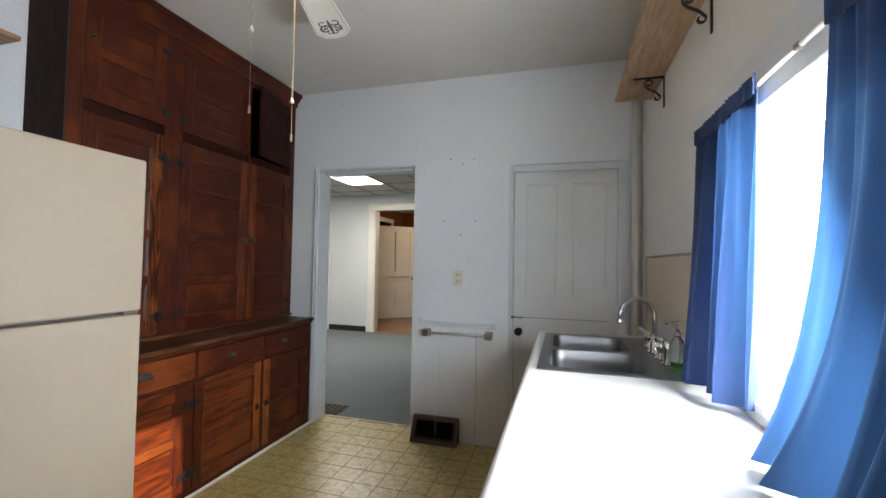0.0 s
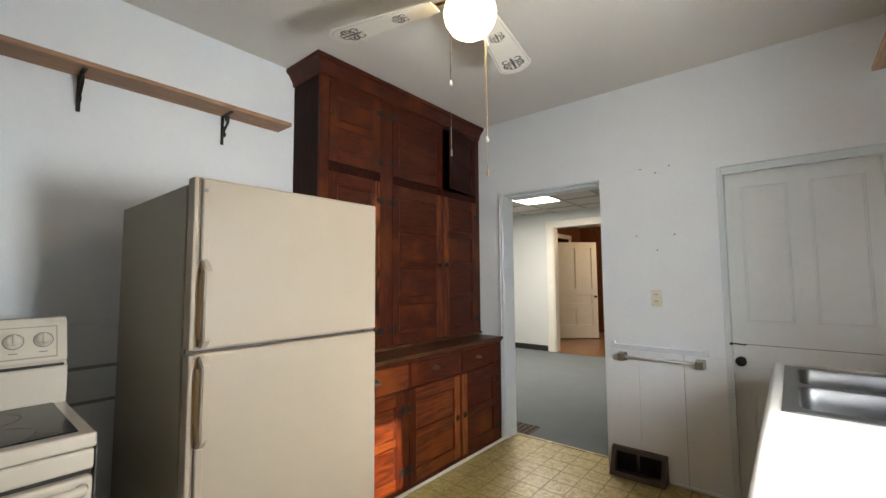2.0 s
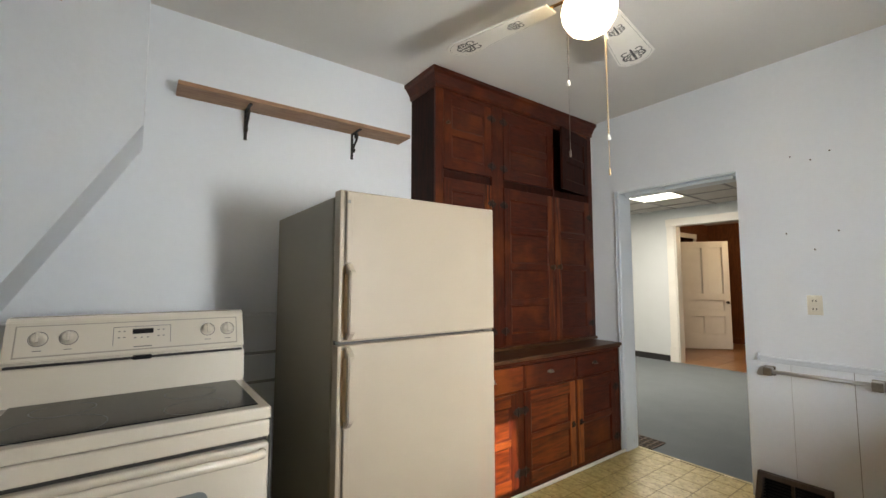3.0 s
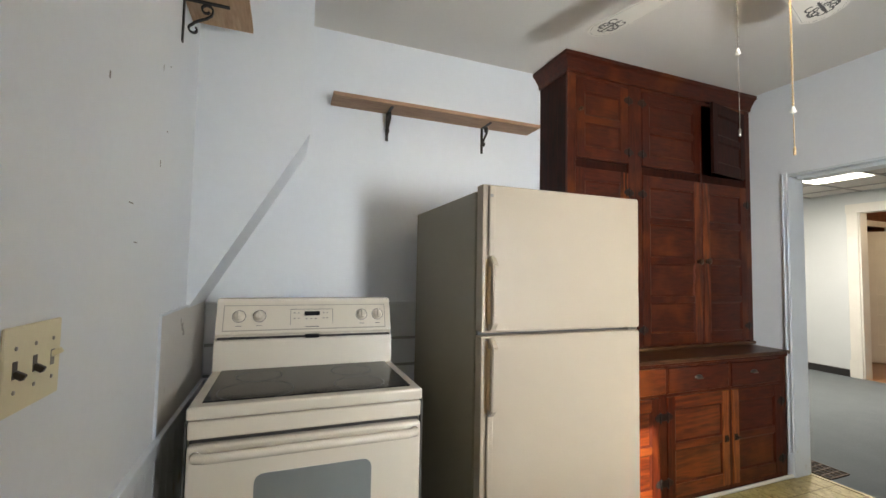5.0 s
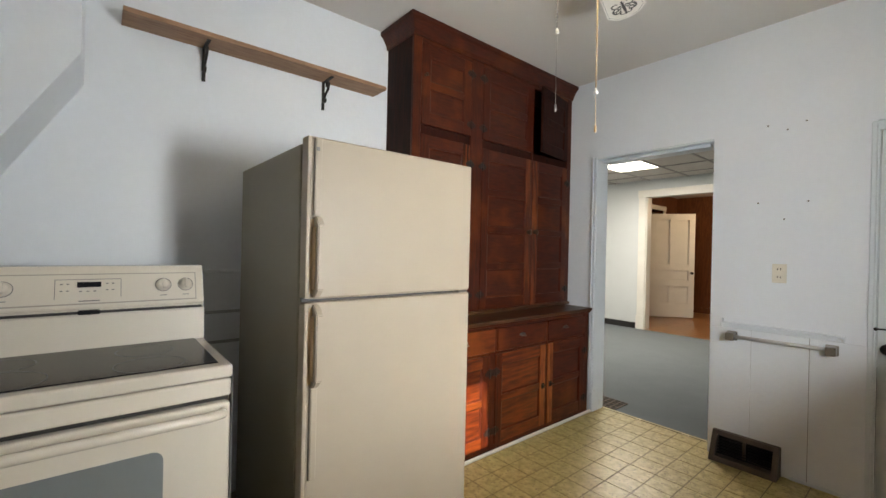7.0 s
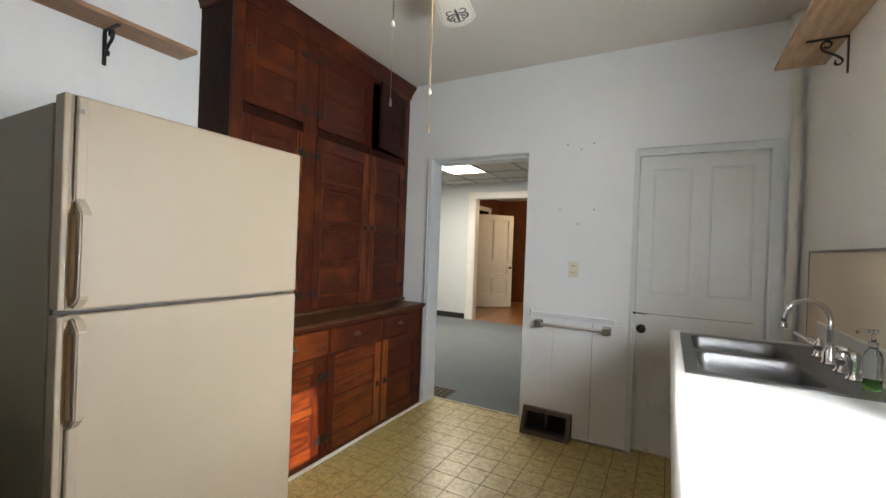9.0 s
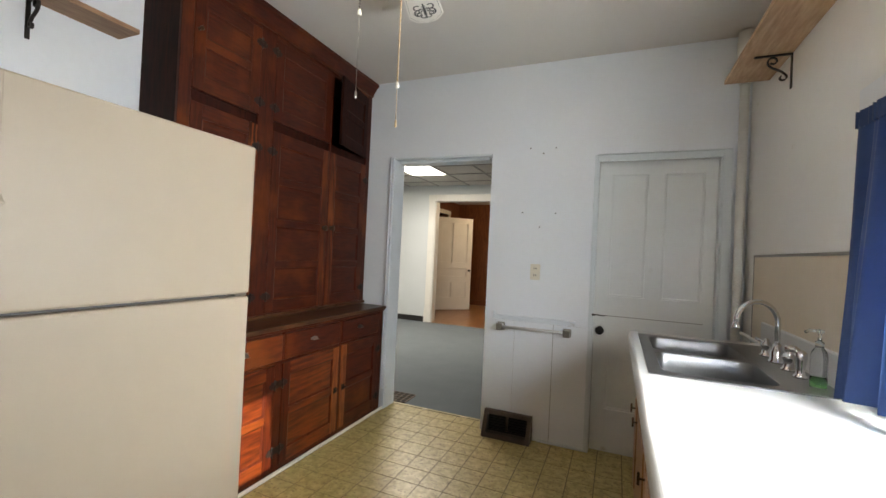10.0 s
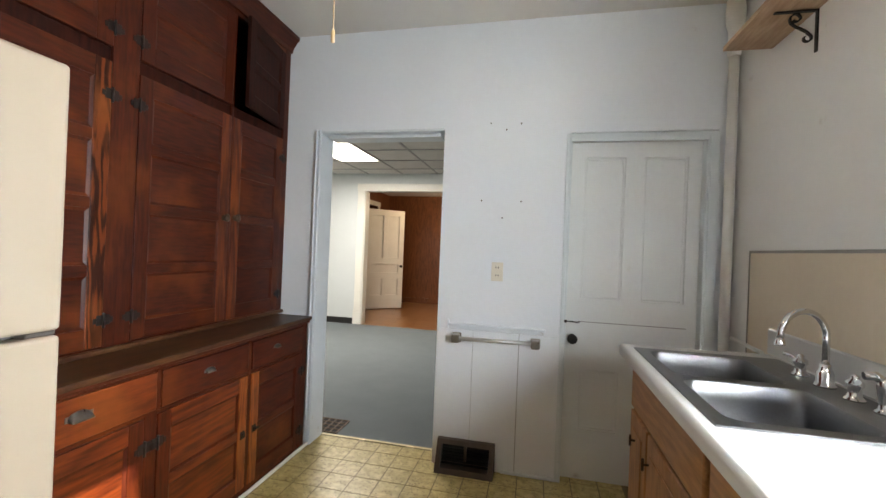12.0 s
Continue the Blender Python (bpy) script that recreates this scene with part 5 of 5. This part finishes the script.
turned(bm, [(0.075, 0.0), (0.085, -0.02), (0.12, -0.04), (0.135, -0.07), (0.135, -0.15), (0.115, -0.175), (0.06, -0.185), (0.06, -0.20), (0.07, -0.215), (0.07, -0.235), (0.05, -0.24)], (HX, HY, ZC - 0.0), "z", 32)
part("motor", bm, WHITE, fan)
bm = bmesh.new()
turned(bm, [(0.048, 0.100), (0.050, 0.088), (0.078, 0.072), (0.098, 0.038), (0.108, 0.0), (0.100, -0.040), (0.078, -0.075), (0.042, -0.099), (0.001, -0.108)], (HX, HY, 2.43), "z", 32)
part("globe", bm, GLOBE, fan, "glowing opal glass globe")
for ang in (103.5, 193.5, 283.5, 13.5):
    rot = Matrix.Translation((HX, HY, 2.507)) @ Matrix.Rotation(radians(ang), 4, "Z") @ Matrix.Rotation(radians(-9), 4, "X")
    bm = bmesh.new()
    outline = [(0.16, -0.048), (0.20, -0.056), (0.645, -0.088), (0.690, -0.055), (0.702, -0.012), (0.702, 0.012), (0.690, 0.055), (0.645, 0.088), (0.20, 0.056), (0.16, 0.048)]
    prism(bm, outline, "z", -0.003, 0.003)
    bm.transform(rot)
    bl = part("blade", bm, WHITE, fan)
    bm = boxes((0.08, 0.22, -0.012, 0.012, 0.003, 0.008), (0.17, 0.24, -0.035, 0.035, 0.003, 0.007), bevel=0.002)
    bm.transform(rot)
    part("blade_iron", bm, BRASS, bl)
    ink = bmesh.new()

    def stroke(bm, pts, w=0.0022, z=-0.0034):
        for p, q in zip(pts, pts[1:]):
            p, q = Vector((*p, 0)), Vector((*q, 0))
            d = (q - p).normalized()
            s = Vector((-d.y, d.x, 0)) * w
            bm.faces.new([bm.verts.new((v.x, v.y, z)) for v in (p - s, q - s, q + s, p + s)])
    def curl(cu, cv, r, a0, a1, sgn, cx, size, w, squash=1.0):
        steps = 9
        stroke(ink, [(cx + size * (cu + r * (1 - 0.45 * k / steps) * math.cos(radians(a0 + (a1 - a0) * k / steps))), sgn * size * (cv + squash * r * (1 - 0.45 * k / steps) * math.sin(radians(a0 + (a1 - a0) * k / steps)))) for k in range(steps + 1)], w)
    for cx, size in ((0.600, 1.18), (0.335, 0.75)):
        w = 0.0024 * size
        for sgn in (1, -1):
            curl(-0.030, 0.026, 0.020, -60, 230, sgn, cx, size, w * 1.3)
            curl(-0.026, 0.010, 0.012, 60, -170, sgn, cx, size, w)
            curl(0.012, 0.028, 0.026, 200, -40, sgn, cx, size, w * 1.6, 0.8)
            curl(0.018, 0.024, 0.012, 20, 320, sgn, cx, size, w)
            curl(0.034, 0.012, 0.015, -90, 170, sgn, cx, size, w * 1.2)
            curl(-0.004, 0.014, 0.012, 180, -20, sgn, cx, size, w)
            stroke(ink, [(cx - size * 0.012, 0), (cx + size * 0.002, sgn * size * 0.020), (cx + size * 0.010, sgn * size * 0.036), (cx, sgn * size * 0.044)], w)
        stroke(ink, [(cx - size * 0.050, 0), (cx - size * 0.006, 0)], w * 1.5)
        stroke(ink, [(cx - size * 0.006, 0), (cx + size * 0.030, 0)], w * 2.4)
        stroke(ink, [(cx + size * 0.030, 0), (cx + size * 0.052, 0)], w * 1.2)
    for sgn in (1, -1):
        stroke(ink, [(0.24, sgn * 0.050), (0.636, sgn * 0.079), (0.680, sgn * 0.048), (0.692, sgn * 0.010)], 0.0006)
    ink.transform(rot)
    part("printed_scroll", ink, INK, bl, "black scroll printed on the blade")
for cx, cy, z0, z1, n in ((-0.792, 1.380, 2.36, 1.935, 0), (-0.925, 1.310, 2.40, 2.19, 1)):
    bm = bmesh.new()
    tube(bm, [(cx, cy, z0), (cx, cy, z1)], 0.0024 if n == 0 else 0.0014, 6)
    k = 0
    while z0 - k * 0.012 > z1:
        box(bm, cx - 0.0028, cx + 0.0028, cy - 0.0028, cy + 0.0028, z0 - k * 0.012 - 0.003, z0 - k * 0.012 + 0.001)
        k += 1
    low = z1 - (0.16 if n == 0 else 0.32)
    tube(bm, [(cx, cy, z1 - 0.02), (cx + 0.001, cy, low)], 0.0016 if n == 0 else 0.0009, 6)
    turned(bm, [(0.001, 0.03), (0.0045, 0.022), (0.0045, 0.0), (0.001, -0.002)], (cx + 0.001, cy, low), "z", 8)
    ch = part("pull_chain", bm, HANDLE if n == 0 else NICKEL, fan, "long beaded pull chain")
    bm = bmesh.new()
    turned(bm, [(0.003, 0.02), (0.006, 0.012), (0.009, 0.0), (0.002, -0.004)], (cx, cy, z1 - 0.012), "z", 12)
    part("chain_bob", bm, WHITE, ch)
bm = bmesh.new()
tube(bm, [(HX + 0.02, 1.36, 2.37), (-0.792, 1.380, 2.36), (-0.787, 1.392, 2.335)], 0.006, 8)
part("chain_guide", bm, WHITE, fan)

# ---- window and curtains ----
win = thing("window_1", (XE + 0.08, (WY0 + WY1) / 2, WZ0), "white vinyl window with two sashes", "window")
WX = XE + 0.085
part("window_frame", boxes((WX - 0.03, WX + 0.04, WY0, WY0 + 0.035, WZ0, WZ1), (WX - 0.03, WX + 0.04, WY1 - 0.035, WY1, WZ0, WZ1), (WX - 0.03, WX + 0.04, WY0 + 0.035, WY1 - 0.035, WZ0, WZ0 + 0.03), (WX - 0.03, WX + 0.04, WY0 + 0.035, WY1 - 0.035, WZ1 - 0.03, WZ1), bevel=0.004), WHITE, win)
MID = 1.255
for a, b, off in ((WY0 + 0.035, MID + 0.02, -0.018), (MID - 0.02, WY1 - 0.035, 0.012)):
    xx = WX + off
    s = part("sash", boxes((xx, xx + 0.022, a, a + 0.035, WZ0 + 0.03, WZ1 - 0.03), (xx, xx + 0.022, b - 0.035, b, WZ0 + 0.03, WZ1 - 0.03), (xx, xx + 0.022, a + 0.035, b - 0.035, WZ0 + 0.03, WZ0 + 0.06), (xx, xx + 0.022, a + 0.035, b - 0.035, WZ1 - 0.06, WZ1 - 0.03), bevel=0.003), WHITE, win)
    p = part("pane", boxes((xx + 0.008, xx + 0.012, a + 0.03, b - 0.03, WZ0 + 0.055, WZ1 - 0.055)), PANE, s)
    p.visible_shadow = False
part("window_sill", boxes((XE - 0.03, WX - 0.03, WY0 - 0.05, WY1 + 0.05, WZ0 - 0.03, WZ0 - 0.001), bevel=0.005), WHITE, win)
setting("window_casing", boxes((XE - 0.028, XE - 0.001, WY0 - 0.13, WY1 + 0.27, WZ1, 1.90), (XE - 0.016, XE - 0.001, WY1 + 0.002, WY1 + 0.11, WZ0 - 0.03, WZ1), (XE - 0.016, XE - 0.001, WY0 - 0.11, WY0 - 0.002, WZ0 - 0.03, WZ1), bevel=0.004), WALL, "painted flat window casing", "window casing")
rod = thing("curtain_rod", (XE - 0.04, 1.1, 1.785), "slim white curtain rod", "curtain rod")
bm = bmesh.new()
tube(bm, [(XE - 0.002, 1.70, 1.785), (XE - 0.045, 1.70, 1.785), (XE - 0.045, 0.42, 1.785), (XE - 0.002, 0.42, 1.785)], 0.006, 10)
part("rod", bm, WHITE, rod)
part("rod_joint", boxes((XE - 0.052, XE - 0.038, 1.045, 1.065, 1.778, 1.792), bevel=0.002), NICKEL, rod)


def curtain(name, top, bottom, z_top, z_bot, folds, seed, label, drift=0.0, deep=0.022, flare=1.5, swing=0.0):
    """top, bottom: y range and x at the rod and at the hem."""
    rnd = random.Random(seed)
    ph = [rnd.uniform(0, 6.28) for _ in range(5)]
    nu, nv = 120, 44
    bm = bmesh.new()
    rows = []
    for j in range(nv + 1):
        v = j / nv
        e = v ** flare
        ya, yb, xc = (top[0] * (1 - e) + bottom[0] * e, top[1] * (1 - e) + bottom[1] * e, top[2] * (1 - v ** flare) + bottom[2] * v ** flare)
        row = []
        for i in range(nu + 1):
            u = i / nu
            amp = 0.009 + deep * v
            w = math.sin(u * folds * 6.28 + ph[0] + 0.6 * math.sin(v * 3 + ph[1])) + 0.45 * math.sin(u * folds * 2.3 * 6.28 + ph[2] + v * 2) * (1 - 0.5 * v) + 0.5 * math.sin(u * folds * 0.45 * 6.28 + ph[3] + 1.5 * v)
            z = z_top * (1 - v) + z_bot * v + (0.012 * math.sin(u * 5 + ph[4]) + drift * (u - 0.5)) * v
            row.append(bm.verts.new((xc + swing * (u - 0.5) * e - amp * w, ya + (yb - ya) * u + 0.006 * math.cos(u * folds * 6.28 + ph[0]) * v, z)))
        rows.append(row)
    for p, q in zip(rows, rows[1:]):
        for k in range(nu):
            bm.faces.new((p[k], p[k + 1], q[k + 1], q[k])).smooth = True
    holder = thing(name, ((top[2] + bottom[2]) / 2, (bottom[0] + bottom[1]) / 2, z_bot), label, "curtain", "curtains at the window")
    part("cloth", bm, BLUE, holder)
    bm = bmesh.new()
    r2 = []
    for z in (z_top + 0.022, z_top - 0.03):
        r2.append([bm.verts.new((top[2] - 0.012 - 0.006 * math.sin(k * 2.2 + ph[0]), top[0] + (top[1] - top[0]) * k / 60, z + 0.003 * math.sin(k * 1.7))) for k in range(61)])
    for k in range(60):
        bm.faces.new((r2[0][k], r2[0][k + 1], r2[1][k + 1], r2[1][k])).smooth = True
    part("heading", bm, BLUE, holder, "gathered rod pocket")
    return holder


curtain("curtain", (1.225, 1.700, XE - 0.045), (1.290, 1.600, 0.622), 1.785, 0.962, 4, 3, "blue cotton curtain hanging by the tap", -0.03, 0.022, 1.2, -0.07)
curtain("curtain", (0.40, 0.925, XE - 0.05), (0.42, 1.045, 0.590), 1.785, 0.952, 6, 8, "blue cotton curtain trailing on the worktop", 0.0, 0.026, 3.2)

# ---- outside ----
setting("ground", boxes((XE + 0.2, 120, -80, 80, -0.6, -0.5)), GROUND, "pale open ground", "ground")
# Emissive sheet added far off to make the window view plain white.
setting("backdrop", boxes((52, 52.1, -70, 80, -0.5, 20)), glow("white_sky_glow", (1.0, 1.0, 1.0), 1.5), "added glowing white sheet in place of the bright sky", "backdrop")

tile_run("vinyl_tile", bpy.data.objects["floor_1"], -1.77, 0.20, 0.362, Y2 - 0.012, 0.1525, 0.006, 0.002, VINYL)
bm = bmesh.new()
for i in range(13):
    for j in range(7):
        box(bm, -1.77 + i * 0.1525 + 0.003, -1.77 + (i + 1) * 0.1525 - 0.003, 0.362 - (j + 1) * 0.1525 + 0.003, 0.362 - j * 0.1525 - 0.003, -0.0015, 0.0005)
tagged(part("vinyl_squares", bm, VINYL), "yellow printed vinyl squares by the south wall", "floor", kind="stuff")
tile_run("floor_plank", bpy.data.objects["floor_3"], -3.95, 0.4, R2Y, 10.4, 0.4, 0.004, 0.002, PLANK)
